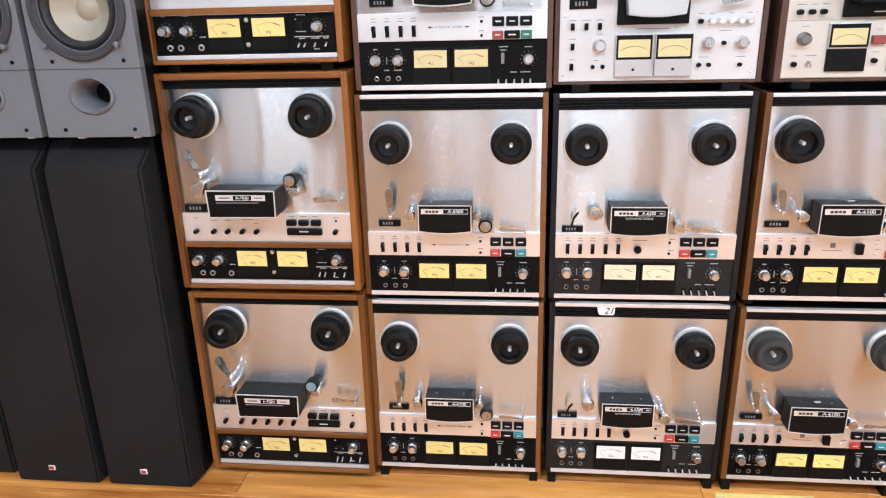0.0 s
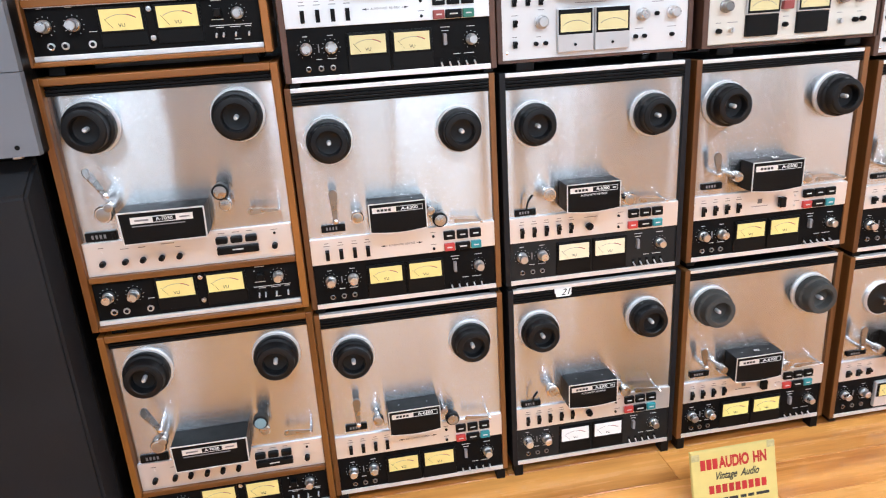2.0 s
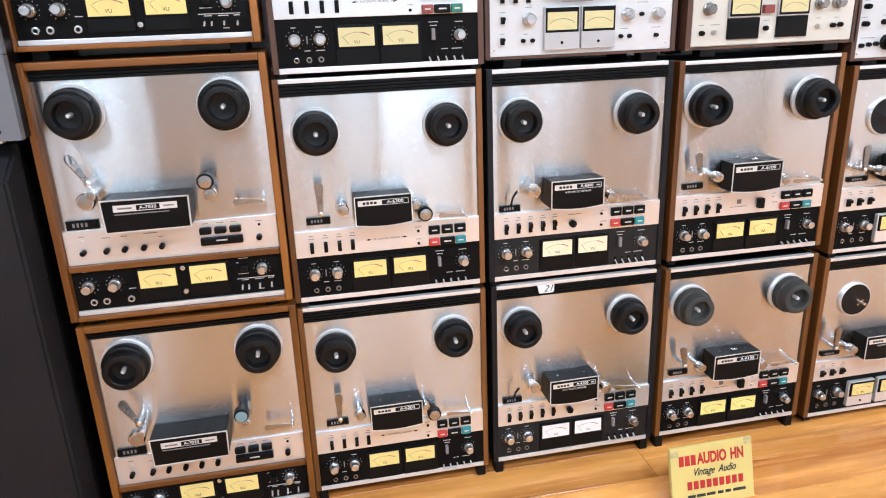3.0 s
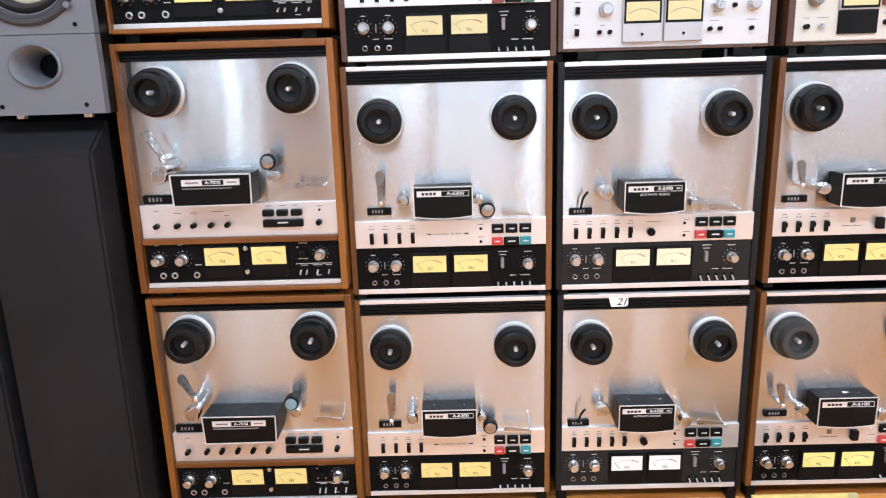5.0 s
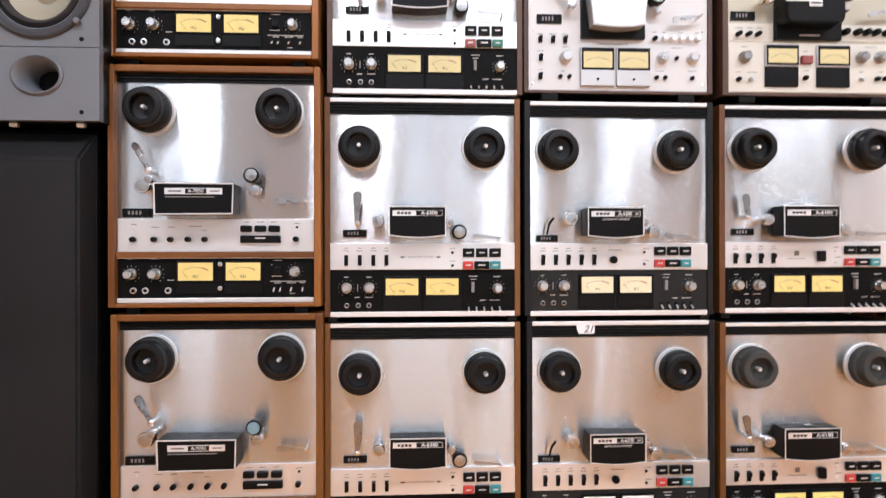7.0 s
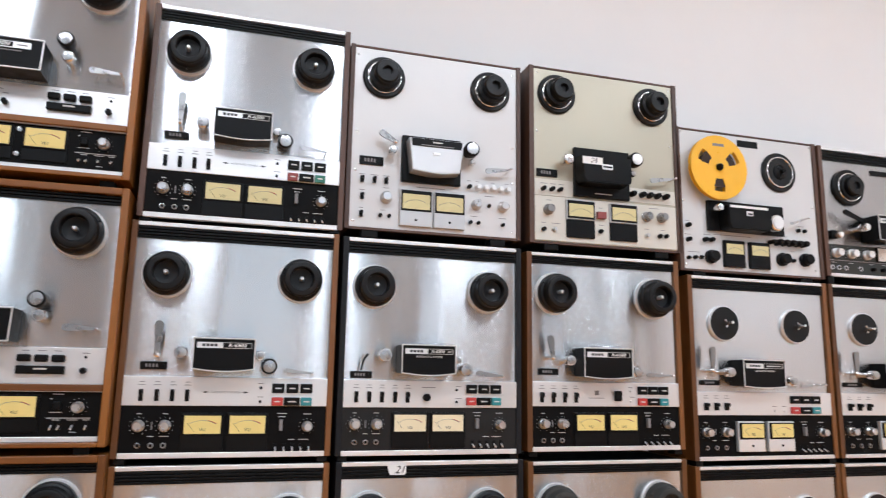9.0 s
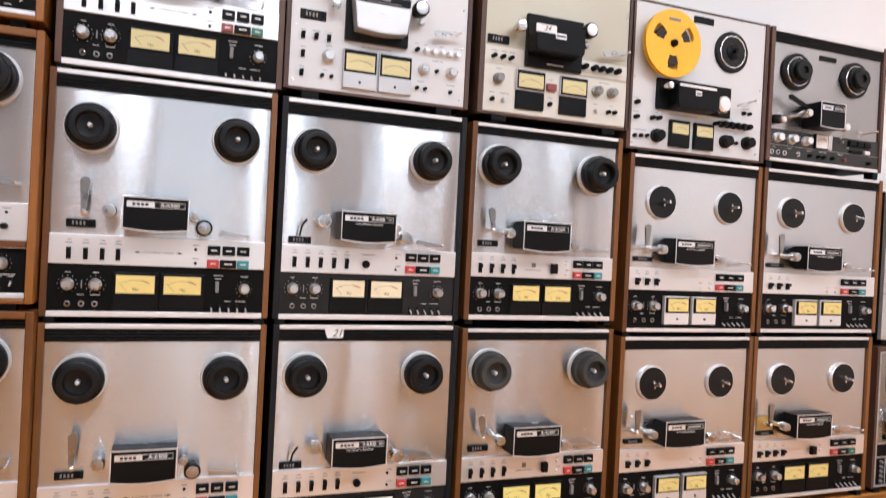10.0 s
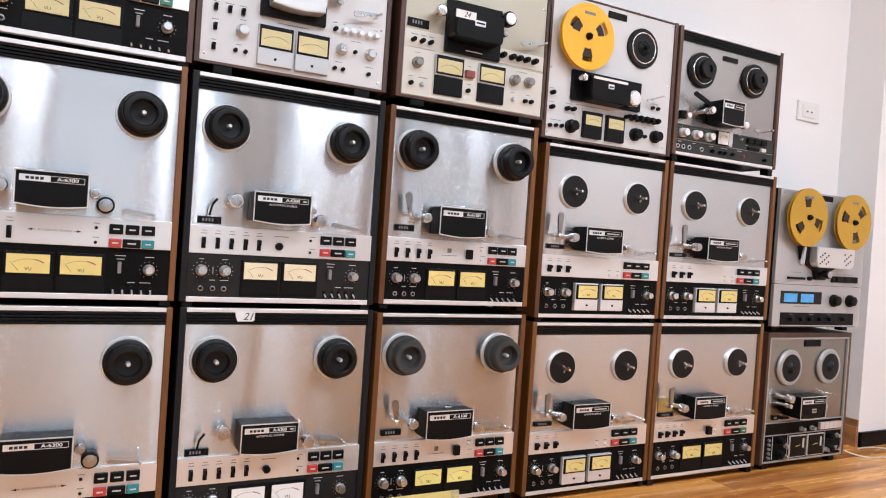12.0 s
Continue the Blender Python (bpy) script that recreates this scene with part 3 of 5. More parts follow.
def lower_panel(r, kx, zc, mx, dial, black, rx, meters=True, framed=False, jz=-0.039):
    """Knobs, meters, switches and sockets of the dark panel; zc: height of the knobs."""
    for x in kx:
        dial_knob(r, x, zc)
    part("level_slot", box(B(), (kx[0] + kx[1]) / 2 - 0.0012, (kx[0] + kx[1]) / 2 + 0.0012, -0.001, 0.001, zc - 0.008, zc + 0.008), INK_GREY, r)
    for x in (kx[0] + 0.001, (kx[0] + kx[1]) / 2 + 0.001, kx[1]):
        jack(r, x, zc + jz)
    for x0 in mx:
        if framed:
            part("meter_frame", box(B(), x0 - 0.008, x0 + 0.074, -0.011, 0.001, zc - 0.049, zc + 0.027, 0.0015), SILVER, r, "silver meter surround")
            part("meter_well", box(B(), x0 - 0.005, x0 + 0.071, -0.0117, -0.010, zc - 0.018, zc + 0.024), BLACK, r)
            m = meter(r, x0, x0 + 0.0665, zc - 0.013, zc + 0.021, dial, BLACK)
            m.location.y = -0.009
            stud(r, x0 + 0.034, zc - 0.034, 0.003, 0.014)
        else:
            part("meter_recess", box(B(), x0 - 0.006, x0 + 0.079, -0.0035, 0.001, zc - 0.053, zc + 0.026, 0.001), BLACK, r, "black meter housing")
            m = meter(r, x0, x0 + 0.0725, zc - 0.016, zc + 0.0205, dial, BLACK)
    part("slide_lever", box(B(), rx - 0.059, rx - 0.052, -0.009, 0.001, zc - 0.0105, zc + 0.0125, 0.001), INK_GREY, r)
    dial_knob(r, rx, zc - 0.002, 0.0108)
    for k in range(5):
        toggle(r, rx - 0.065 + 0.0175 * k, zc - 0.045)
    print_bars(r, [(kx[0], zc + 0.024, 0.010), (kx[1], zc + 0.024, 0.012), (kx[0] + 0.024, zc - 0.021, 0.012), (kx[1], zc - 0.021, 0.018), (rx - 0.054, zc + 0.025, 0.020),
                   (rx - 0.054, zc + 0.018, 0.014), (rx, zc + 0.024, 0.017), (rx - 0.032, zc - 0.029, 0.014), (rx - 0.006, zc - 0.029, 0.022)], PALE)


def label_row(r, xs, z, wide=0.013, mat=INK_GREY, y=-0.0046):
    print_bars(r, [(x, z, wide) for x in xs] + [(x, z + 0.006, wide * 0.7) for x in xs], mat, y)


def recorder_wood(foot, group, dial=DIAL, red=RED, green=TEAL, side=WALNUT, label=""):
    """Walnut-sided recorder with four slide switches."""
    v = dict(label=label, group=group, side=side, foot=foot)
    r = line_recorder(v, (0.438, 0.489, 0.011, 0.105, 0.164, 0.452, 0.479))
    for x in (0.078, 0.356):
        hub(r, x, 0.3775)
    head_cover(r, 0.1445, 0.266, 0.181, 0.243, model="A-6300")
    counter(r, 0.041, 0.093, 0.178, 0.194)
    lever(r, 0.074, 0.268, 0.073, 0.208)
    roller(r, 0.120, 0.213, 0.0135)
    roller(r, 0.279, 0.210, 0.010, 0.03)
    roller(r, 0.298, 0.1885, 0.0165, 0.036, None, True)
    right_arm(r, 0.334, 0.180, 0.390, 0.175, 0.005)
    for x in (0.048, 0.078, 0.108, 0.137):
        slide_key(r, x, 0.126)
    label_row(r, (0.048, 0.078, 0.108, 0.137), 0.147)
    for z in (0.114, 0.143):
        stud(r, 0.2845, z, 0.0032, 0.008, name="indicator_lamp")
    writing("AUTOMATIC  REVERSE", 0.0058, 0.213, -0.0046, 0.133, INK_GREY, r)
    for tip, way in ((0.166, 1), (0.260, -1)):
        part("arrow", prism(B(), [(tip, 0.133), (tip + 0.009 * way, 0.1308), (tip + 0.009 * way, 0.1352)], -0.0046, -0.0036), INK, r)
    print_bars(r, [(0.177, 0.133, 0.006), (0.249, 0.133, 0.006), (0.2845, 0.152, 0.012), (0.2845, 0.124, 0.012)], INK_GREY, -0.0046)
    keys_and_lamps(r, 0.308, 0.106, green, red)
    lower_panel(r, (0.048, 0.098), 0.0645, (0.1355, 0.2255), dial, BLACK_PANEL, 0.386)
    return r


def recorder_dark(foot, group, dial, label):
    """Dark vinyl-cased recorder with five slide switches and a round selector."""
    v = dict(label=label, group=group, side=VINYL, foot=foot, black=GREY_PANEL, side_w=0.0135)
    r = line_recorder(v, (0.437, 0.487, 0.011, 0.104, 0.164, 0.450, 0.477))
    for x in (0.075, 0.3495):
        hub(r, x, 0.3745)
    head_cover(r, 0.132, 0.2555, 0.181, 0.2425, 0.056, 0.005, 2, "A-6300")
    counter(r, 0.027, 0.076, 0.168, 0.183)
    part("tension_arm", rod(rod(B(), (0.048, -0.02, 0.185), (0.052, -0.024, 0.208), 0.0022), (0.052, -0.024, 0.208), (0.062, -0.024, 0.221), 0.0028), BLACK, r, "thin black tension arm")
    roller(r, 0.100, 0.2195, 0.016, 0.034)
    roller(r, 0.269, 0.211, 0.009, 0.03)
    roller(r, 0.2885, 0.190, 0.0145, 0.036)
    right_arm(r, 0.322, 0.182, 0.380, 0.177, 0.0065)
    xs = (0.042, 0.071, 0.100, 0.130, 0.159)
    for x in xs:
        slide_key(r, x, 0.127)
    label_row(r, xs, 0.147)
    stud(r, 0.203, 0.127, 0.0085, 0.016, name="selector_knob")
    print_bars(r, [(0.208, 0.149, 0.032), (0.280, 0.152, 0.012), (0.280, 0.125, 0.014)], INK_GREY, -0.0046)
    for z in (0.117, 0.144):
        stud(r, 0.275, z, 0.0030, 0.008, name="indicator_lamp")
    keys_and_lamps(r, 0.298, 0.110, TEAL)
    lower_panel(r, (0.041, 0.090), 0.068, (0.130, 0.2185), dial, GREY_PANEL, 0.381)
    return r


def recorder_plain(foot, group, rubber, dial, label):
    """Walnut-sided recorder with one selector and a small emblem on the key panel."""
    v = dict(label=label, group=group, side=WALNUT, foot=foot, side_w=0.014)
    r = line_recorder(v, (0.430, 0.479, 0.011, 0.105, 0.163, 0.450, 0.470))
    for x in (0.0745, 0.352):
        hub(r, x, 0.377, 0.051, rubber, 0.05)
    head_cover(r, 0.1285, 0.2575, 0.177, 0.244, 0.05, model="A-6100")
    part("latch", box(B(), 0.186, 0.202, -0.034, -0.026, 0.2435, 0.250, 0.001), CHROME, r)
    counter(r, 0.030, 0.082, 0.179, 0.194)
    lever(r, 0.051, 0.264, 0.0575, 0.2195, 0.0085)
    roller(r, 0.098, 0.2135, 0.012, 0.045)
    roller(r, 0.2835, 0.1905, 0.0135, 0.034)
    right_arm(r, 0.317, 0.1825, 0.3835, 0.1815, 0.0055)
    xs = (0.0375, 0.0675, 0.0975, 0.1275)
    for x in xs:
        slide_key(r, x, 0.126)
    label_row(r, xs, 0.147)
    part("emblem", box(B(), 0.178, 0.189, -0.0048, -0.003, 0.132, 0.143), INK_GREY, r)
    print_bars(r, [(0.183, 0.125, 0.044), (0.277, 0.151, 0.012), (0.282, 0.128, 0.014)], INK_GREY, -0.0046)
    part("selector_key", box(B(), 0.2315, 0.2475, -0.016, -0.003, 0.118, 0.143, 0.002), BLACK, r)
    for z in (0.118, 0.143):
        stud(r, 0.277, z, 0.003, 0.008, SILVER, "indicator_lamp")
    keys_and_lamps(r, 0.297, 0.108, TEAL)
    lower_panel(r, (0.0415, 0.0905), 0.0645, (0.129, 0.219), dial, BLACK_PANEL, 0.381)
    return r


def recorder_slim(foot, group, label, framed=True):
    """Walnut-sided recorder with flat reel tables and white-framed meters."""
    v = dict(label=label, group=group, side=WALNUT, foot=foot, side_w=0.014)
    r = line_recorder(v, (0.452, 0.475, 0.010, 0.113, 0.172, 0.440, 0.466))
    for x, a in ((0.106, 0.2), (0.337, 0.1)):
        flat_hub(r, x, 0.350, 0.0465, a)
    head_cover(r, 0.124, 0.252, 0.188, 0.2545, 0.049, 0.004, 2)
    counter(r, 0.028, 0.085, 0.189, 0.2015)
    lever(r, 0.047, 0.278, 0.046, 0.226, 0.009, 0.03)
    roller(r, 0.088, 0.2225, 0.012, 0.05)
    roller(r, 0.291, 0.202, 0.0135, 0.036)
    right_arm(r, 0.328, 0.189, 0.396, 0.194, 0.0048)
    if not framed:
        part("foil_plate", box(B(), 0.026, 0.082, -0.0008, 0.001, 0.204, 0.246), GOLD, r, "gold foil sticker")
    xs = (0.039, 0.070, 0.101) if framed else (0.036, 0.064, 0.093, 0.122)
    for x in xs:
        slide_key(r, x, 0.135, 0.0125, 0.019)
    label_row(r, xs, 0.156)
    if framed:
        for x in (0.250, 0.281):
            stud(r, x, 0.124, 0.0035, 0.009, SILVER, "indicator_lamp")
        print_bars(r, [(0.250, 0.136, 0.012), (0.281, 0.136, 0.012)], INK_GREY, -0.0046)
    else:
        part("selector_key", box(B(), 0.222, 0.240, -0.016, -0.003, 0.124, 0.149, 0.002), BLACK, r)
        for z in (0.118, 0.135, 0.152):
            stud(r, 0.262, z, 0.0035, 0.008, SILVER, "indicator_lamp")
    keys_and_lamps(r, 0.302, 0.117, TEAL if framed else GREEN, RED, 1.12)
    lower_panel(r, (0.038, 0.096), 0.0705, (0.136, 0.229) if framed else (0.132, 0.223), DIAL, BLACK_PANEL, 0.400, True, framed)
    return r


def recorder_cased(group, top, label, cap=None, buttons=5):
    """Large recorder wholly framed by a honey walnut case."""
    w, h, f = 0.448, 0.518, 0.0145
    r = tagged(new("tape_recorder"), label, "tape recorder", group)
    for a, b in ((0, f), (w - f, w)):
        part("side_panel", box(B(), a, b, -0.016, 0.22, 0, h, 0.002), OAK_CASE_V, r)
    part("top_board", box(B(), f, w - f, -0.016, 0.22, h - f, h, 0.002), OAK_CASE, r)
    part("bottom_board", box(B(), f, w - f, -0.016, 0.22, 0, 0.0095, 0.002), OAK_CASE, r)
    part("body", box(B(), f, w - f, 0.012, 0.215, 0.0095, h - f), VENT, r)
    a, b = f + 0.001, w - f - 0.001
    part("bottom_trim", box(B(), a, b, -0.006, 0.012, 0.0098, 0.0195, 0.001), SILVER, r, "bright silver trim strip")
    part("control_panel", box(B(), a, b, 0, 0.012, 0.0195, 0.106), BLACK_PANEL, r, "black lower control panel")
    part("divider_board", box(B(), a, b, -0.012, 0.012, 0.106, 0.119, 0.0015), OAK_CASE, r, "honey walnut rail")
    part("rail_trim", box(B(), a, b, -0.004, 0.002, 0.1045, 0.1060), SILVER, r)
    part("key_panel", box(B(), a, b, -0.003, 0.012, 0.119, 0.190, 0.0008), SATIN, r, "pale satin metal key panel")
    steel_plate(r, a, b, 0.190, 0.483, STEEL, "brushed steel deck plate")
    vents(r, a, b, 0.483, h - f, 3)
    for x in (0.084, 0.359):
        hub(r, x, 0.422, 0.0515, None, 0.055)
    bm = prism(B(), [(0.115, 0.197), (0.272, 0.198), (0.274, 0.260), (0.113, 0.261)], 0, -0.066)
    hc = part("head_cover", bm, BLACK, r, "large black head cover with a silver outline")
    e = B()
    pts = [(0.115, 0.197), (0.272, 0.198), (0.274, 0.260), (0.113, 0.261)]
    for p, q in zip(pts, pts[1:] + pts[:1]):
        rod(e, (p[0], -0.0665, p[1]), (q[0], -0.0665, q[1]), 0.0016, 6)
    part("outline", e, SILVER, hc, "thin silver outline")
    part("name_plate", box(B(), 0.135, 0.252, -0.0675, -0.065, 0.238, 0.251), SILVER, hc, "silver name plate")
    mk = B()
    box(mk, 0.143, 0.169, -0.0681, -0.067, 0.2428, 0.2462)
    part("caption_bar", box(B(), 0.227, 0.246, -0.0681, -0.067, 0.2432, 0.2458), INK_GREY, hc)
    part("model_plate", box(B(), 0.177, 0.220, -0.0681, -0.067, 0.2395, 0.2495), BLACK, hc)
    w_ = writing("A-7030", 0.0092, 0.1985, -0.0682, 0.2445, PAPER, hc, "model_number")
    w_.scale.x, w_.data.offset = 1.15, 0.00012
    part("name_mark", mk, INK_GREY, hc)
    part("caption_bar", box(B(), 0.136, 0.236, -0.0672, -0.065, 0.2318, 0.2337), INK_GREY, hc)
    counter(r, 0.026, 0.087, 0.193, 0.212)
    lever(r, 0.067, 0.338, 0.092, 0.291, 0.0115, 0.036, None, -68)
    roller(r, 0.084, 0.258, 0.0175, 0.05)
    roller(r, 0.096, 0.271, 0.010, 0.052)
    roller(r, 0.307, 0.280, 0.0165, 0.05, cap, True)
    roller(r, 0.311, 0.250, 0.0125, 0.034)
    right_arm(r, 0.358, 0.229, 0.413, 0.227, 0.007)
    for x in (0.049, 0.0933, 0.128, 0.1648, 0.200, 0.2355)[:buttons]:
        stud(r, x, 0.1455, 0.0058, 0.018)
    stud(r, 0.050, 0.169, 0.0025, 0.005, SILVER, "indicator_lamp")
    print_bars(r, [(0.05, 0.178, 0.011), (0.095, 0.172, 0.016), (0.129, 0.172, 0.014), (0.18, 0.174, 0.026), (0.199, 0.165, 0.010)], INK_GREY, -0.0036)
    for k in range(3):
        part("transport_key", box(B(), 0.276 + 0.030 * k, 0.300 + 0.030 * k, -0.014, 0.001, 0.1615, 0.1755, 0.003), BLACK, r)
    sk = part("transport_key", box(B(), 0.276, 0.361, -0.013, 0.001, 0.138, 0.154, 0.002), BLACK, r)
    part("key_mark", box(B(), 0.308, 0.330, -0.0135, -0.012, 0.1465, 0.1495), PALE, sk)
    stud(r, 0.396, 0.172, 0.0028, 0.006)
    stud(r, 0.394, 0.146, 0.0062, 0.018)
    print_bars(r, [(0.396, 0.180, 0.014), (0.289, 0.183, 0.013), (0.318, 0.183, 0.015), (0.346, 0.183, 0.012)], INK_GREY, -0.0036)
    for x in (0.044, 0.095):
        dial_knob(r, x, 0.0715, 0.0115, 0.028)
    for x in (0.048, 0.073, 0.121):
        jack(r, x, 0.0355, 0.007, SPUN)
    for x0 in (0.1435, 0.2445):
        part("meter_recess", box(B(), x0 - 0.005, x0 + 0.079, -0.003, 0.001, 0.028, 0.100, 0.001), BLACK, r, "black meter housing")
        meter(r, x0, x0 + 0.0735, 0.057, 0.0955, DIAL, BLACK)
    for z, up in ((0.092, 1), (0.040, -1)):
        part("latch", lathe(B(), 0.231, z, ((0.005, 0), (0.005, -0.004), (0.0025, -0.0045)), 14), SPUN, r, "", 30)
        part("latch_tab", box(B(), 0.2275, 0.2345, -0.003, 0.001, z + up * 0.004, z + up * 0.009, 0.001), BLACK, r)
    part("rotary_switch", box(B(), 0.347, 0.361, -0.012, 0.001, 0.070, 0.086, 0.002), BLACK, r)
    dial_knob(r, 0.391, 0.0755, 0.0108, 0.026)
    for x in (0.3466, 0.360, 0.383, 0.4077):
        toggle(r, x, 0.040)
    print_bars(r, [(0.041, 0.103, 0.010), (0.091, 0.103, 0.012), (0.126, 0.058, 0.014), (0.354, 0.1, 0.02), (0.352, 0.0655, 0.022), (0.342, 0.091, 0.004), (0.3755, 0.0545, 0.078), (0.388, 0.105, 0.018), (0.354, 0.051, 0.014),
                   (0.383, 0.051, 0.02), (0.407, 0.051, 0.012), (0.385, 0.028, 0.012)], PALE)
    for fx in (0.03, w - 0.06):
        for fy in (0.005, 0.17):
            part("foot", box(B(), fx, fx + 0.03, fy, fy + 0.03, -0.018, 0.001, 0.002), BLACK, r)
    return r


for m, level in ((BLACK, 0.15), (BLACK_PANEL, 0.1), (VENT, 0.1), (RUBBER, 0.25)):
    m.node_tree.nodes["Principled BSDF"].inputs["Specular IOR Level"].default_value = level


# ---- the room ----
def slab(name, x0, x1, y0, y1, z0, z1, mat):
    return tagged(part(name, box(B(), x0, x1, y0, y1, z0, z1), mat), kind="structure")


floor = tagged(part("floor", box(B(), ROOM_L - 0.2, WALL_X + 0.2, ROOM_B - 0.2, WALL_Y + 0.2, -0.06, -0.012), PINE), "honey-coloured wood laminate floor", "floor", kind="structure")
tagged(part("ceiling", box(B(), ROOM_L - 0.2, WALL_X + 0.2, ROOM_B - 0.2, WALL_Y + 0.2, ROOM_H, ROOM_H + 0.1), CEIL), "plain white ceiling", "ceiling", kind="structure")
tagged(slab("wall_north", ROOM_L - 0.2, WALL_X + 0.2, WALL_Y, WALL_Y + 0.2, -0.05, ROOM_H, PLASTER), "white painted wall behind the recorders", "wall")
tagged(slab("wall_east", WALL_X, WALL_X + 0.2, ROOM_B, WALL_Y, -0.05, ROOM_H, PLASTER), "white painted side wall", "wall")
tagged(slab("wall_west", ROOM_L - 0.2, ROOM_L, ROOM_B, WALL_Y, -0.05, ROOM_H, REAR), "unseen grey wall added to close the room", "wall")
xs = [ROOM_L - 0.2] + [x for wd in WINDOWS for x in wd] + [WALL_X + 0.2]
bm = B()
for xa, xb in zip(xs[::2], xs[1::2]):
    box(bm, xa, xb, ROOM_B - 0.2, ROOM_B, -0.05, ROOM_H)
for xa, xb in WINDOWS:
    box(bm, xa, xb, ROOM_B - 0.2, ROOM_B, -0.05, SILL)
    box(bm, xa, xb, ROOM_B - 0.2, ROOM_B, LINTEL, ROOM_H)
# light-blocking posts, not known parts of the windows
for xa, xb in STREAK_POSTS:
    box(bm, xa, xb, ROOM_B + 0.04, ROOM_B + 0.09, SILL - 0.05, LINTEL + 0.05)
tagged(part("wall_south", bm, REAR), "unseen grey wall added to close the room, with tall window openings", "wall", kind="structure")
tagged(slab("wall_pillar", PILLAR_X, WALL_X, PILLAR_Y, WALL_Y, -0.05, ROOM_H, PLASTER), "white painted pillar beside the recorders", "wall")
bm = box(B(), PILLAR_X - 0.016, PILLAR_X - 0.0005, PILLAR_Y - 0.002, WALL_Y - 0.018, 0, 0.078, 0.002)
box(bm, PILLAR_X - 0.010, PILLAR_X - 0.0005, PILLAR_Y - 0.002, WALL_Y - 0.018, 0.078, 0.106, 0.002)
tagged(part("baseboard", bm, PINE), "brown moulded wooden skirting board", "baseboard", kind="structure")
tagged(part("baseboard", box(B(), 1.9, PILLAR_X - 0.018, WALL_Y - 0.016, WALL_Y - 0.0005, 0, 0.086, 0.002), PINE), "brown wooden skirting board", "baseboard", kind="structure")
tagged(part("baseboard", box(B(), PILLAR_X + 0.001, WALL_X, PILLAR_Y - 0.014, PILLAR_Y - 0.0005, 0, 0.058, 0.002), VENT), "black skirting board", "baseboard", kind="structure")
for lx, ly, tubes in FIXTURES:
    lamp = tagged(new("ceiling_light"), "white ceiling tube light with glowing diffusers", "ceiling light", "ceiling lights")
    lamp.location = (lx, ly, ROOM_H)
    half = max(tubes) + 0.12
    part("housing", box(B(), -half, half, -0.48, 0.48, -0.05, 0.0, 0.004), CEIL, lamp)
    for dx in tubes:
        wide = 0.1
        part("diffuser", box(B(), dx - wide, dx + wide, -0.45, 0.45, -0.07, -0.05, 0.004), LAMP_GLOW, lamp, "glowing white diffuser")


# ---- the wall of recorders ----
def stand(ob, x, y, z, turn=0.0, lean=0.0):
    ob.matrix_basis = pose(x, y, z, lean, 0, turn)
    return ob


G = "wall of tape recorders"


def panel_case(label, w, h, deep, side, side_w, face, foot, face_mat_label, top_edge=0.006):
    """A recorder whose single face plate fills its case."""
    r = tagged(new("tape_recorder"), label, "tape recorder", G)
    for a, b in ((0, side_w), (w - side_w, w)):
        part("side_panel", box(B(), a, b, -0.004, deep, 0, h, 0.0015), side, r)
    part("body", box(B(), side_w, w - side_w, 0.012, deep - 0.004, 0.002, h - top_edge), VENT, r)
    part("top_panel", box(B(), side_w, w - side_w, -0.002, deep - 0.002, h - top_edge, h - 0.001, 0.001), side, r)
    part("face_plate", box(B(), side_w, w - side_w, 0, 0.012, 0.006, h - top_edge - 0.0005, 0.0008), face, r, face_mat_label)
    part("bottom_edge", box(B(), side_w, w - side_w, -0.002, 0.012, 0, 0.0055), side, r)
    for fx in (0.04, w - 0.08):
        for fy in (0.0, deep - 0.05):
            part("foot", box(B(), fx, fx + 0.04, fy, fy + 0.035, -foot, 0.0005, 0.003), BLACK, r)
    return r


def rounded_cover(r, x0, x1, z0, z1, deep, mat, label, base=None):
    """A head cover with rounded lower corners over a black base plate."""
    if base:
        part("base_plate", box(B(), base[0], base[1], -0.012, 0.001, base[2], base[3], 0.002), BLACK, r, "black head base plate")
    c = (x1 - x0) * 0.12
    pts = [(x0 + c * (1 - math.cos(a)) * 0.8, z0 + c * (1 - math.sin(a))) for a in [math.pi / 2 * k / 5 for k in range(6)]]
    right = [(x1 - (x - x0), z) for x, z in pts]
    outline = [(x0, z1)] + pts + list(reversed(right)) + [(x1, z1)]
    bm = prism(B(), outline, -0.002, -deep)
    bmesh.ops.bevel(bm, geom=[e for e in bm.edges if all(v.co.y < -deep + 1e-4 for v in e.verts)], offset=0.0025, segments=2, affect="EDGES")
    return part("head_cover", bm, mat, r, label, 30)


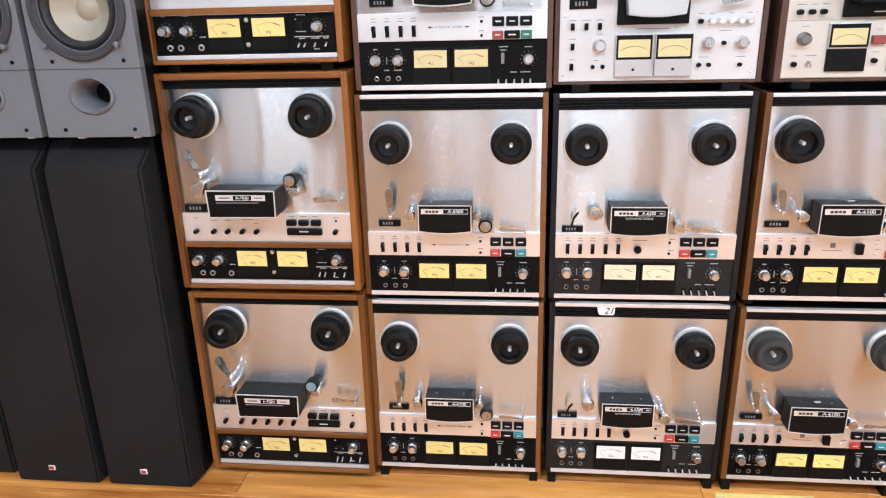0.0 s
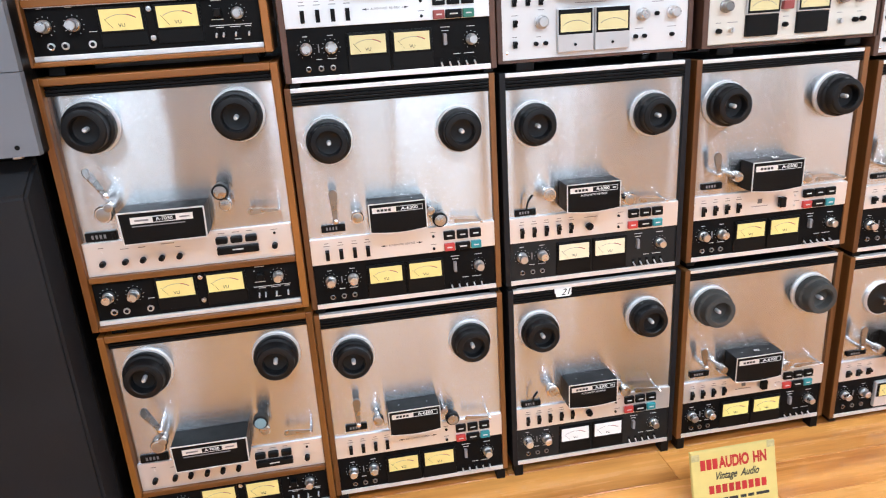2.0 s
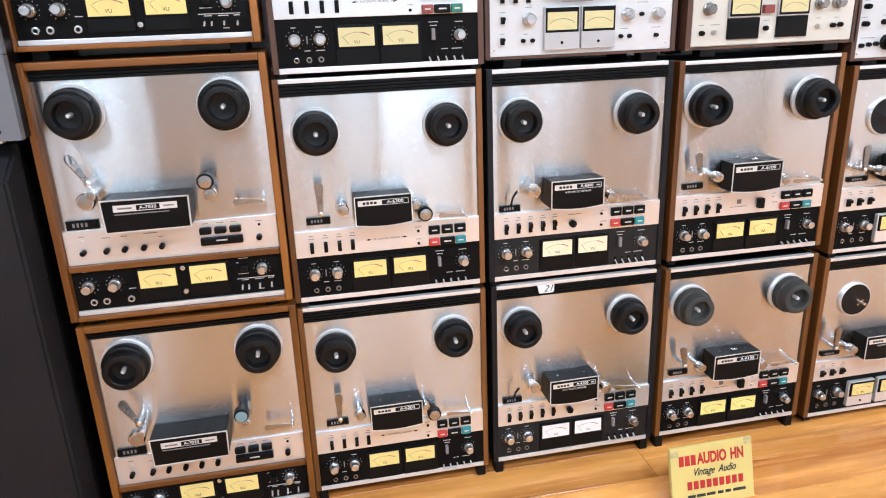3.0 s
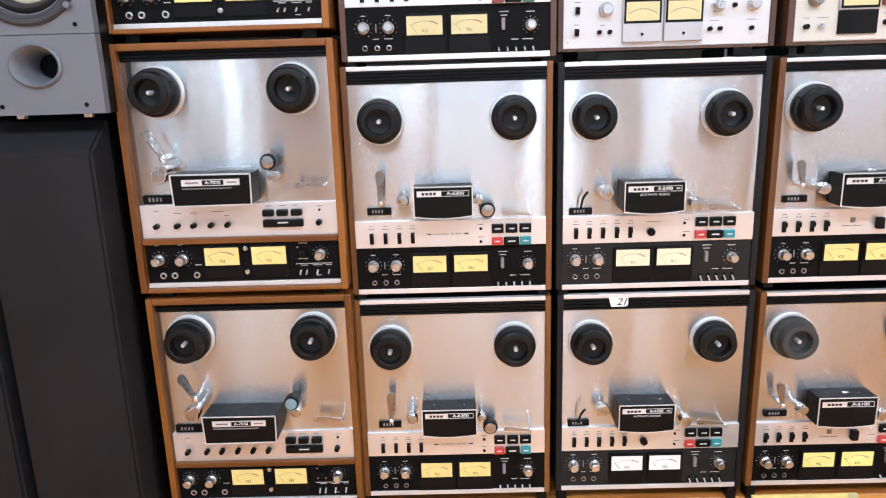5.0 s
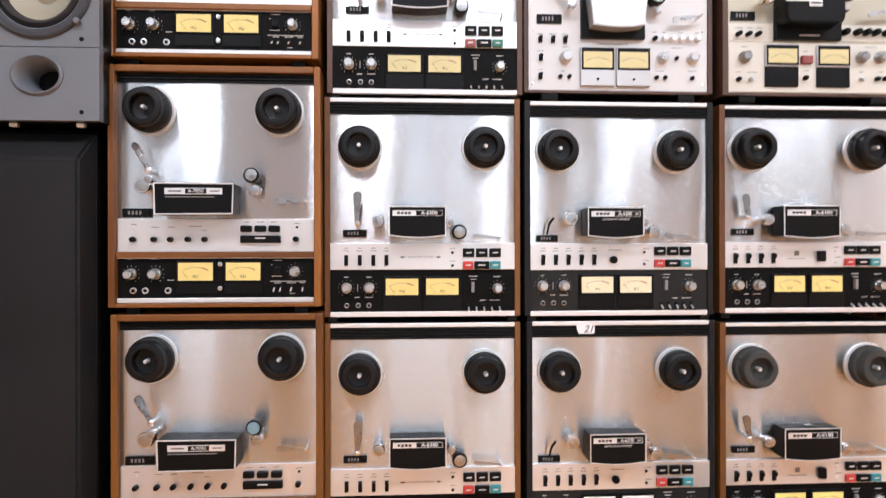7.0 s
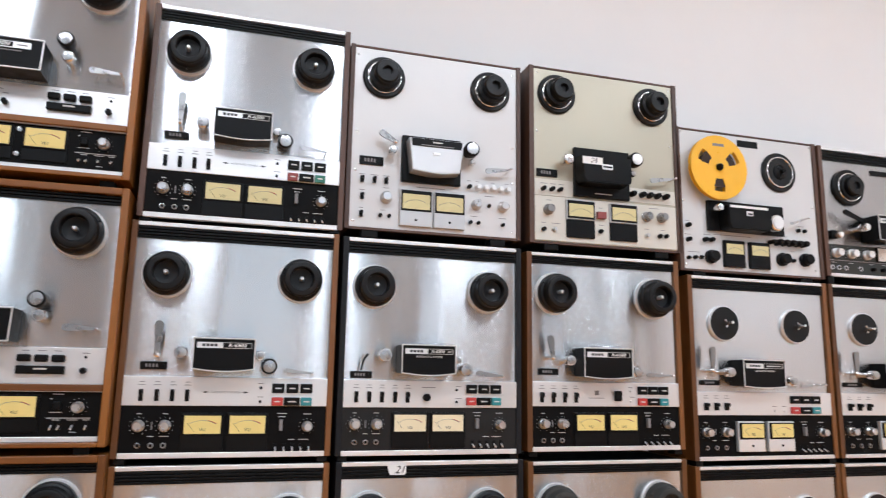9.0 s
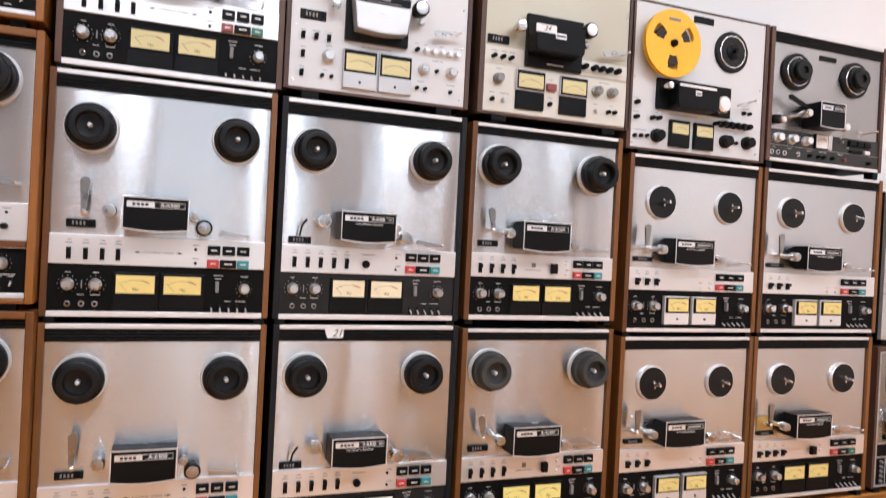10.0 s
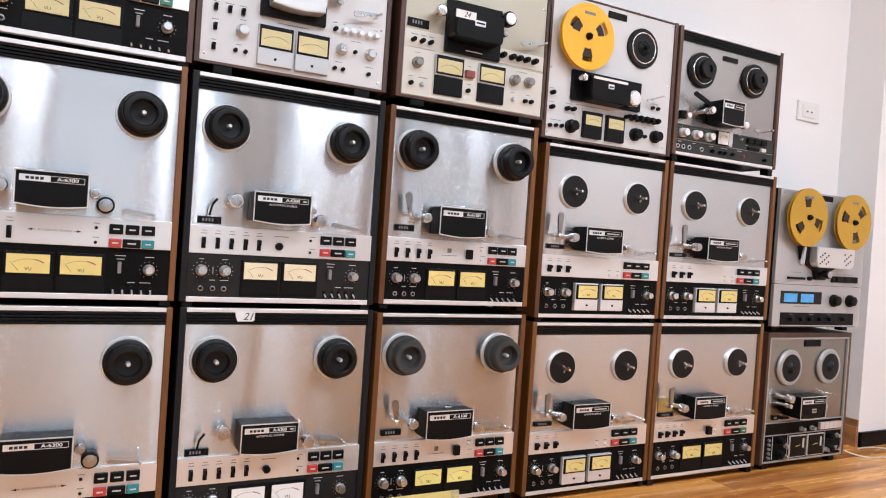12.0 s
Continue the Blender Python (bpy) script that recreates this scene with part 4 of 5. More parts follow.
def simple_meter(r, x0, x1, z0, z1, zlow, dial, frame_mat, deep=0.010):
    ob = part("level_meter", box(B(), x0 - 0.006, x1 + 0.006, -deep, 0.001, zlow, z1 + 0.006, 0.0015), frame_mat, r, "level meter with a %s" % dial.name.replace("_", " "))
    part("meter_well", box(B(), x0 - 0.004, x1 + 0.004, -deep - 0.0008, -deep + 0.001, z0 - 0.005, z1 + 0.004), BLACK, ob)
    part("dial", box(B(), x0, x1, -deep - 0.0014, -deep + 0.001, z0, z1 - (z1 - z0) * 0.12), dial, ob)
    w, h = x1 - x0, z1 - z0
    cx, cz, rad = (x0 + x1) / 2, z0 - h * 0.6, h * 1.15
    lim = math.asin(min(0.9, w * 0.42 / rad))
    a = B()
    for k in range(12):
        p, q = -lim + 2 * lim * k / 12, -lim + 2 * lim * (k + 1) / 12
        rod(a, (cx + rad * math.sin(p), -deep - 0.0016, cz + rad * math.cos(p)), (cx + rad * math.sin(q), -deep - 0.0016, cz + rad * math.cos(q)), 0.0005, 4)
    part("scale_arc", a, INK_GREY, ob)
    return ob


def reel(x, y, z, r, mat, turn, label):
    """A plastic tape reel: two flanges with three windows each, hub and wound tape."""
    root = tagged(new("tape_reel"), label, "tape reel", "yellow tape reels")

    def flange(name, y0, y1):
        bm = B()
        seg = 96
        wins = [turn + 2 * math.pi * k / 3 for k in range(3)]
        radii = (0.011, 0.36 * r, 0.44 * r, 0.54 * r, 0.64 * r, 0.76 * r, r)
        half = (0.0, 0.27, 0.25, 0.24, 0.235, 0.0)
        pts = {}

        def vert(i, k, yy):
            key_ = (i, k % seg, yy)
            if key_ not in pts:
                a = 2 * math.pi * k / seg
                pts[key_] = bm.verts.new((radii[i] * math.cos(a), yy, radii[i] * math.sin(a)))
            return pts[key_]

        for i in range(len(radii) - 1):
            for k in range(seg):
                a = 2 * math.pi * (k + 0.5) / seg
                inside = i in (1, 2, 3, 4) and any(abs((a - wn_ + math.pi) % (2 * math.pi) - math.pi) < half[i] * 1.25 for wn_ in wins)
                if inside:
                    continue
                bm.faces.new((vert(i, k, y0), vert(i, k + 1, y0), vert(i + 1, k + 1, y0), vert(i + 1, k, y0)))
        ret = bmesh.ops.extrude_face_region(bm, geom=bm.faces[:])
        bmesh.ops.translate(bm, vec=(0, y1 - y0, 0), verts=[g for g in ret["geom"] if isinstance(g, bmesh.types.BMVert)])
        bmesh.ops.recalc_face_normals(bm, faces=bm.faces[:])
        return part(name, bm, mat, root)

    flange("front_flange", -0.0105, -0.0090)
    flange("back_flange", 0.0000, 0.0015)
    part("reel_hub", lathe(B(), 0, 0, ((0.29 * r, 0.001), (0.29 * r, -0.0095), (0.011, -0.0098)), 36), mat, root, "", 30)
    part("wound_tape", lathe(B(), 0, 0, ((0.62 * r, -0.0005), (0.62 * r, -0.0085), (0.30 * r, -0.0085)), 48), TAPE, root, "dark brown wound tape", 30)
    part("hub_lock", lathe(B(), 0, 0, ((0.010, -0.009), (0.009, -0.018), (0.004, -0.024)), 16), BLACK, root, "", 30)
    part("label_mark", box(B(), -0.018, 0.018, -0.0112, -0.0103, r * 0.66, r * 0.74), INK_GREY, root)
    root.location = (x, y, z)
    return root


cased = recorder_cased(G, False, "large reel tape recorder in a honey walnut case")
stand(cased, -0.760, FRONT - 0.028, 0.563)
low = recorder_cased(G, False, "large walnut-cased reel tape recorder on the wooden floor, blue-capped roller", BLUE_CAP, 6)
stand(low, -0.757, FRONT - 0.022, 0.030)
copy_thing(cased, pose(-0.765, FRONT - 0.020, 1.100))

wood = recorder_wood(0.012, G, label="walnut-sided reel tape recorder with brushed steel face and yellow meters")
stand(wood, -0.308, FRONT, 0.536)
stand(recorder_wood(0.033, G, label="walnut-sided reel tape recorder on tall black feet on the floor"), -0.308, FRONT, 0.033)
stand(recorder_wood(0.008, G, DIAL_CREAM, DARK_RED, GREEN, DARK_WALNUT, "dark walnut-sided reel tape recorder with dull red key"), -0.302, FRONT, 1.034)

stand(recorder_dark(0.012, G, DIAL_PALE, "dark vinyl-cased reel tape recorder with cream meters"), 0.140, FRONT, 0.535)
stand(recorder_dark(0.036, G, DIAL_WHITE, "dark vinyl-cased reel tape recorder with white meters on the floor"), 0.144, FRONT, 0.036)

stand(recorder_plain(0.012, G, RUBBER, DIAL, "walnut-sided reel tape recorder with an emblem on its key panel"), 0.5915, FRONT, 0.5385)
stand(recorder_plain(0.0375, G, OLD_RUBBER, DIAL_BRIGHT, "walnut-sided reel tape recorder with faded grey hubs on the floor"), 0.5925, FRONT, 0.0375)

slim = recorder_slim(0.014, G, "walnut-sided reel tape recorder with white-framed yellow meters")
stand(slim, 1.048, FRONT, 0.510)
copy_thing(slim, pose(1.047, FRONT, 0.0215))
wide = copy_thing(slim, pose(1.508, FRONT, 0.510))
wide.scale.x = 1.06
stand(recorder_slim(0.02, G, "walnut-sided reel tape recorder with a gold foil sticker", False), 1.503, FRONT, 0.0215).scale.x = 1.05
# silver-faced recorder
r = panel_case("white-faced reel tape recorder in dark walnut case, silver head cover", 0.437, 0.455, 0.20, DARK_WALNUT, 0.011, WHITE_FACE, 0.018, "satin white metal face")
for x in (0.086, 0.358):
    ring_hub(r, x - 0.004, 0.377, 0.052, 0.05)
part("base_plate", box(B(), 0.130, 0.277, -0.012, 0.001, 0.122, 0.236, 0.002), BLACK, r, "black head base plate")
low = [(0.148 + 0.0143 * k, 0.142 - 0.0055 * math.sin(math.pi * k / 8)) for k in range(9)]
bm = prism(B(), [(0.139, 0.219)] + low + [(0.2715, 0.219)], -0.002, -0.05)
bmesh.ops.bevel(bm, geom=[e for e in bm.edges if all(v.co.y < -0.0499 for v in e.verts)], offset=0.0018, segments=2, affect="EDGES")
hc = part("head_cover", bm, COVER_SILVER, r, "tapered silver head cover with a black name strip", 30)
part("name_strip", prism(B(), [(0.1425, 0.2175), (0.145, 0.199), (0.2655, 0.199), (0.268, 0.2175)], -0.048, -0.0512), BLACK, hc, "black name strip")
part("name_bar", box(B(), 0.194, 0.2185, -0.0518, -0.0505, 0.209, 0.2122), PALE, hc)
part("caption_bar", box(B(), 0.166, 0.246, -0.0518, -0.0505, 0.2015, 0.2035), INK_GREY, hc)
part("badge", box(B(), 0.196, 0.213, -0.0515, -0.0495, 0.180, 0.187, 0.001), SILVER, hc)
counter(r, 0.030, 0.087, 0.156, 0.177)
lever(r, 0.078, 0.228, 0.110, 0.210, 0.008, 0.03)
roller(r, 0.103, 0.190, 0.010, 0.035)
roller(r, 0.296, 0.209, 0.0185, 0.045, SPUN, True)
roller(r, 0.303, 0.182, 0.008, 0.025)
right_arm(r, 0.343, 0.164, 0.399, 0.172, 0.007)
for x, z in ((0.038, 0.120), (0.067, 0.120), (0.095, 0.120), (0.039, 0.079), (0.038, 0.037)):
    slide_key(r, x, z, 0.008, 0.014)
dial_knob(r, 0.096, 0.080, 0.0135, 0.022, SPUN, None)
for x in (0.320, 0.390):
    dial_knob(r, x, 0.082, 0.0125, 0.022, SPUN, None)
for x, z in ((0.0835, 0.0365), (0.1045, 0.0365), (0.353, 0.0815), (0.306, 0.037), (0.326, 0.037), (0.3895, 0.0365)):
    stud(r, x, z, 0.0045, 0.010)
stud(r, 0.302, 0.1255, 0.005, 0.014)
for x in (0.3235, 0.3430, 0.3625, 0.382, 0.401):
    stud(r, x, 0.1255, 0.0068, 0.016, SILVER)
for x in (0.135, 0.218):
    simple_meter(r, x, x + 0.066, 0.056, 0.097, 0.015, DIAL_CREAM, FACE_SILVER)
    stud(r, x + 0.033, 0.030, 0.003, 0.013)
print_bars(r, [(0.038, 0.133, 0.014), (0.067, 0.133, 0.018), (0.095, 0.133, 0.016), (0.039, 0.095, 0.014), (0.096, 0.104, 0.014), (0.038, 0.052, 0.010), (0.09, 0.05, 0.010),
               (0.205, 0.113, 0.07), (0.302, 0.141, 0.01), (0.324, 0.141, 0.008), (0.363, 0.141, 0.01), (0.401, 0.141, 0.01), (0.355, 0.106, 0.026), (0.315, 0.053, 0.018), (0.39, 0.053, 0.02)], INK_GREY)
screws(r, ((0.022, 0.236), (0.018, 0.43), (0.415, 0.43), (0.415, 0.236), (0.415, 0.144), (0.022, 0.142), (0.02, 0.02), (0.415, 0.02)))
stand(r, 0.139, FRONT, 1.041)

# champagne-faced recorder
r = panel_case("champagne-faced reel tape recorder in dark walnut case, stickered head cover", 0.437, 0.470, 0.20, DARK_WALNUT, 0.0135, CHAMPAGNE, 0.016, "champagne-coloured metal face")
for x in (0.077, 0.356):
    ring_hub(r, x, 0.397, 0.053, 0.05)
hc = rounded_cover(r, 0.124, 0.261, 0.1545, 0.226, 0.055, BLACK, "black head cover with a white sticker", (0.122, 0.280, 0.128, 0.257))
part("name_mark", box(B(), 0.139, 0.196, -0.0475, -0.040, 0.2262, 0.2275), PALE, hc)
stk = part("sticker", box(B(), 0.122, 0.178, -0.0556, -0.0540, 0.201, 0.220), PAPER, hc, "white paper sticker with handwritten figures")
writing("24", 0.018, 0.152, -0.0558, 0.2105, INK, hc, "figures", 0.3)
part("badge", box(B(), 0.176, 0.206, -0.0562, -0.0540, 0.190, 0.204, 0.001), SILVER, hc)
part("badge_mark", box(B(), 0.179, 0.203, -0.0568, -0.0555, 0.195, 0.199), BLACK, hc)
part("base_line", box(B(), 0.178, 0.226, -0.0128, -0.0115, 0.1365, 0.139), PALE, r)
counter(r, 0.020, 0.077, 0.173, 0.193)
roller(r, 0.093, 0.214, 0.014, 0.04, CHROME)
roller(r, 0.284, 0.231, 0.019, 0.045, SILVER, True)
roller(r, 0.284, 0.198, 0.008, 0.025, None, True)
right_arm(r, 0.341, 0.185, 0.406, 0.195, 0.0068)
part("switch_plate", box(B(), 0.0145, 0.120, -0.002, 0.001, 0.1235, 0.1665, 0.0008), CHAMPAGNE_LIGHT, r, "pale switch plate")
part("switch_plate", box(B(), 0.283, 0.4225, -0.002, 0.001, 0.128, 0.166, 0.0008), CHAMPAGNE_LIGHT, r, "pale switch plate")
part("lower_plate", box(B(), 0.0145, 0.4225, -0.0025, 0.001, 0.008, 0.1225, 0.0008), CHAMPAGNE_LIGHT, r, "pale lower control plate")
for x in (0.036, 0.0595, 0.082):
    stud(r, x, 0.140, 0.0055, 0.020)
for x in (0.290, 0.319, 0.341, 0.3635, 0.389):
    stud(r, x, 0.148, 0.0075, 0.022)
for x, z in ((0.051, 0.087), (0.331, 0.090), (0.376, 0.091)):
    dial_knob(r, x, z, 0.0130, 0.024, ARM_METAL, None)
for x, z, m in ((0.037, 0.036, BLACK), (0.067, 0.037, SPUN), (0.331, 0.040, SPUN), (0.369, 0.041, BLACK), (0.388, 0.042, BLACK), (0.1957, 0.041, BLACK)):
    stud(r, x, z, 0.0055, 0.014, m)
for x in (0.105, 0.228):
    simple_meter(r, x, x + 0.068, 0.074, 0.111, 0.066, DIAL_CREAM, FACE_SILVER)
    part("meter_skirt", box(B(), x - 0.005, x + 0.073, -0.009, 0.001, 0.020, 0.0655, 0.0015), BLACK, r, "black panel below the meter")
part("record_key", box(B(), 0.185, 0.2105, -0.013, 0.001, 0.0735, 0.0915, 0.0015), DARK_RED, r, "dark red record key")
print_bars(r, [(0.04, 0.155, 0.018), (0.065, 0.155, 0.014), (0.087, 0.155, 0.014), (0.052, 0.112, 0.014), (0.037, 0.053, 0.012), (0.07, 0.053, 0.024), (0.198, 0.103, 0.010), (0.198, 0.058, 0.014), (0.355, 0.115, 0.03),
               (0.331, 0.058, 0.012), (0.38, 0.058, 0.012)], INK_GREY, -0.0031)
screws(r, ((0.022, 0.292), (0.022, 0.452), (0.414, 0.452), (0.414, 0.292), (0.020, 0.147)))
stand(r, 0.600, FRONT, 1.040)

# white recorder with one reel
r = panel_case("white-faced reel tape recorder carrying one yellow reel", 0.470, 0.398, 0.20, DARK_WALNUT, 0.013, WHITE_FACE, 0.011, "white enamelled metal face")
ring_hub(r, 0.112, 0.283, 0.05, 0.016)
ring_hub(r, 0.334, 0.298, 0.057, 0.016)
part("base_plate", box(B(), 0.088, 0.336, -0.010, 0.001, 0.113, 0.196, 0.002), BLACK, r, "black head base plate")
hc = rounded_cover(r, 0.122, 0.262, 0.113, 0.178, 0.05, BLACK, "black head cover with a pale top label")
part("top_label", box(B(), 0.127, 0.247, -0.0515, -0.049, 0.170, 0.1765), PAPER, hc, "pale printed strip")
part("badge", box(B(), 0.179, 0.199, -0.0516, -0.049, 0.150, 0.163, 0.001), SILVER, hc)
part("badge_mark", box(B(), 0.182, 0.196, -0.0522, -0.051, 0.153, 0.157), BLACK, hc)
roller(r, 0.107, 0.171, 0.010, 0.04, CHROME)
roller(r, 0.280, 0.1395, 0.022, 0.05, SILVER)
roller(r, 0.302, 0.127, 0.006, 0.03)
right_arm(r, 0.350, 0.148, 0.403, 0.166, 0.004)
part("window_slot", box(B(), 0.202, 0.270, -0.0015, 0.001, 0.362, 0.381), BLACK, r, "black counter window")
for x, z in ((0.027, 0.123), (0.027, 0.084), (0.079, 0.087), (0.099, 0.088)):
    stud(r, x, z, 0.0062, 0.016)
for x, z in ((0.389, 0.134), (0.410, 0.134), (0.026, 0.035), (0.046, 0.037), (0.065, 0.038), (0.366, 0.047)):
    stud(r, x, z, 0.0052, 0.010)
for x, z in ((0.096, 0.041), (0.327, 0.048), (0.405, 0.051)):
    dial_knob(r, x, z, 0.0175, 0.026, BLACK, None)
for x in (0.290, 0.312, 0.334, 0.356, 0.378, 0.399):
    stud(r, x, 0.094, 0.0085 if x > 0.3 else 0.006, 0.026)
for x in (0.141, 0.223):
    simple_meter(r, x, x + 0.054, 0.052, 0.083, 0.016, DIAL_CREAM, BLACK)
print_bars(r, [(0.027, 0.136, 0.014), (0.027, 0.099, 0.018), (0.088, 0.102, 0.022), (0.17, 0.104, 0.12), (0.036, 0.052, 0.02), (0.055, 0.052, 0.016), (0.40, 0.147, 0.022), (0.345, 0.114, 0.01), (0.366, 0.073, 0.012)], INK_GREY)
screws(r, ((0.018, 0.191), (0.018, 0.385), (0.446, 0.205), (0.450, 0.385), (0.440, 0.022), (0.019, 0.017)))
stand(r, 1.030, FRONT, 0.996)
reel(1.030 + 0.112, FRONT - 0.024, 0.996 + 0.283, 0.0895, REEL, math.pi * 1.5, "bright yellow plastic tape reel with three windows")

# grey recorder
r = shell("tape_recorder", "grey-faced reel tape recorder with dark walnut sides and a white meter", "tape recorder", G, 0.462, 0.385, 0.20, DARK_WALNUT, 0.014, VENT, True, 0.022)
part("bottom_trim", box(B(), 0.014, 0.448, -0.003, 0.012, 0, 0.009, 0.001), SILVER, r, "bright silver trim strip")
part("control_panel", box(B(), 0.014, 0.448, 0, 0.012, 0.009, 0.093), SLATE_PANEL, r, "slate grey control panel")
part("panel_ridge", box(B(), 0.014, 0.448, -0.002, 0.002, 0.046, 0.048), INK_GREY, r)
steel_plate(r, 0.014, 0.448, 0.093, 0.343, GREY_FACE, "grey brushed deck plate")
vents(r, 0.014, 0.448, 0.343, 0.374, 4)
part("top_trim", box(B(), 0.014, 0.448, -0.003, 0.012, 0.374, 0.384, 0.001), SILVER, r, "bright silver trim strip")
for x, z in ((0.100, 0.265), (0.331, 0.270)):
    ring_hub(r, x, z, 0.054, 0.034)
part("window_slot", box(B(), 0.190, 0.254, -0.0015, 0.001, 0.312, 0.327), BLACK, r, "black counter window")
head_cover(r, 0.138, 0.232, 0.1045, 0.175, 0.06, 0.003)
part("tension_arm", prism(B(), pill(0.055, 0.183, 0.118, 0.160, 0.007, 0.005), -0.026, -0.032), BLACK, r, "black tension arm")
roller(r, 0.103, 0.138, 0.0115, 0.055, CHROME)
roller(r, 0.268, 0.117, 0.0125, 0.04, SILVER)
part("selector_block", box(B(), 0.018, 0.042, -0.012, 0.001, 0.107, 0.132, 0.002), BLACK, r)
roller(r, 0.034, 0.116, 0.009, 0.03, SILVER)
right_arm(r, 0.330, 0.110, 0.400, 0.118, 0.004)
for x in (0.037, 0.091, 0.146):
    dial_knob(r, x, 0.067, 0.0135, 0.024, SILVER)
meter(r, 0.186, 0.230, 0.052, 0.090, DIAL_WHITE, BLACK, False)
part("meter_side", box(B(), 0.236, 0.252, -0.004, 0.001, 0.050, 0.092), SPUN, r)
stud(r, 0.290, 0.078, 0.004, 0.010, SPUN)
for k in range(3):
    part("transport_key", box(B(), 0.318 + 0.031 * k, 0.345 + 0.031 * k, -0.010, 0.001, 0.070, 0.087, 0.0015), BLACK, r)
part("slide_key", box(B(), 0.324, 0.375, -0.008, 0.001, 0.050, 0.058, 0.001), BLACK, r)
part("slide_tip", box(B(), 0.380, 0.402, -0.011, 0.001, 0.049, 0.060, 0.001), SILVER, r)
for x in (0.022, 0.045, 0.070, 0.122):
    jack(r, x, 0.026, 0.007, SPUN)
for x in (0.165, 0.200, 0.220, 0.255):
    stud(r, x, 0.026, 0.0055, 0.012)
stud(r, 0.305, 0.026, 0.005, 0.008, DARK_RED)
stud(r, 0.405, 0.024, 0.006, 0.012)
print_bars(r, [(0.03, 0.041, 0.014), (0.09, 0.041, 0.016), (0.165, 0.041, 0.016), (0.22, 0.041, 0.03), (0.29, 0.041, 0.02), (0.32, 0.064, 0.012), (0.29, 0.09, 0.01)], PALE)
stand(r, 1.509, FRONT, 1.008)
r.scale.x = 1.01

# silver recorder with two reels
r = tagged(new("tape_recorder"), "silver-faced reel tape recorder with two mustard reels and blue meters", "tape recorder", G)
part("body", box(B(), 0.0, 0.455, 0.012, 0.21, 0.0, 0.47, 0.003), BLACK, r)
part("upper_plate", box(B(), 0.004, 0.451, 0, 0.014, 0.148, 0.468, 0.001), FACE_SILVER, r, "silver upper face plate")
part("lower_plate", box(B(), 0.004, 0.451, 0, 0.014, 0.004, 0.1465, 0.001), FACE_SILVER, r, "silver lower face plate")
for x in (0.104, 0.341):
    ring_hub(r, x, 0.375, 0.045, 0.016)
part("window_slot", box(B(), 0.190, 0.262, -0.0015, 0.001, 0.443, 0.462), BLACK, r, "black counter window")
part("head_plate", prism(B(), [(0.100, 0.282), (0.345, 0.282), (0.345, 0.24), (0.262, 0.20), (0.236, 0.168), (0.190, 0.168), (0.178, 0.20), (0.112, 0.235)], 0.001, -0.012), BLACK, r, "black head plate")
hc = rounded_cover(r, 0.150, 0.344, 0.212, 0.281, 0.04, SATIN, "pale perforated head cover")
# raised black discs; the shade within the perforations is painted by their colour
for k in range(18):
    hx, hz = 0.165 + 0.0102 * (k % 9) + (0.074 if k % 9 > 4 else 0), 0.232 + 0.022 * (k // 9) + 0.007 * ((k * 7) % 3 - 1)
    part("hole", lathe(B(), hx, hz, ((0.0032, -0.0385), (0.0032, -0.0408)), 8), VENT, hc)
roller(r, 0.213, 0.189, 0.015, 0.045, SPUN, True)
part("guide_arm", prism(B(), pill(0.108, 0.274, 0.100, 0.222, 0.005, 0.008), -0.02, -0.026), SPUN, r)
part("slide_lever", box(B(), 0.060, 0.140, -0.010, 0.001, 0.166, 0.174, 0.002), BLACK, r)
stud(r, 0.165, 0.171, 0.007, 0.014)
part("rocker_key", box(B(), 0.281, 0.297, -0.008, 0.001, 0.161, 0.184, 0.001), BLACK, r)
for k in range(6):
    part("transport_key", box(B(), 0.306 + 0.0185 * k, 0.3235 + 0.0185 * k, -0.009, 0.001, 0.162, 0.184, 0.001), BLACK, r)
mw = part("meter_window", box(B(), 0.037, 0.238, -0.003, 0.001, 0.082, 0.125, 0.001), GREY_PANEL, r, "dark meter window")
for x in (0.050, 0.132):
    part("dial", box(B(), x, x + 0.064, -0.0038, -0.002, 0.088, 0.117), DIAL_BLUE, mw, "blue meter face")
for x in (0.303, 0.388):
    dial_knob(r, x, 0.097, 0.021, 0.022, BLACK, None)
cp = part("control_bay", box(B(), 0.041, 0.417, -0.002, 0.001, 0.009, 0.052, 0.001), BLACK, r, "black control bay")
for x in (0.09, 0.14, 0.185, 0.235, 0.285, 0.36):
    stud(r, x, 0.030, 0.0075, 0.012)
print_bars(r, [(0.10, 0.190, 0.05), (0.165, 0.19, 0.014), (0.37, 0.191, 0.05), (0.09, 0.046, 0.02), (0.19, 0.046, 0.02), (0.285, 0.046, 0.02), (0.14, 0.073, 0.08)], INK_GREY, -0.0026)
screws(r, ((0.016, 0.160), (0.016, 0.456), (0.440, 0.456), (0.440, 0.158), (0.016, 0.136), (0.440, 0.134), (0.018, 0.014), (0.438, 0.014)))
for fx in (0.03, 0.39):
    for fy in (0.02, 0.16):
        part("foot", box(B(), fx, fx + 0.03, fy, fy + 0.03, -0.013, 0.001, 0.002), BLACK, r)
stand(r, 2.014, FRONT, 0.484)
r.scale.x = 1.07
for x, a in ((0.104, 1.75), (0.341, 0.75)):
    reel(2.014 + x * 1.055, FRONT - 0.024, 0.484 + 0.377, 0.098, REEL_OLD, a, "mustard yellow plastic tape reel with three windows")

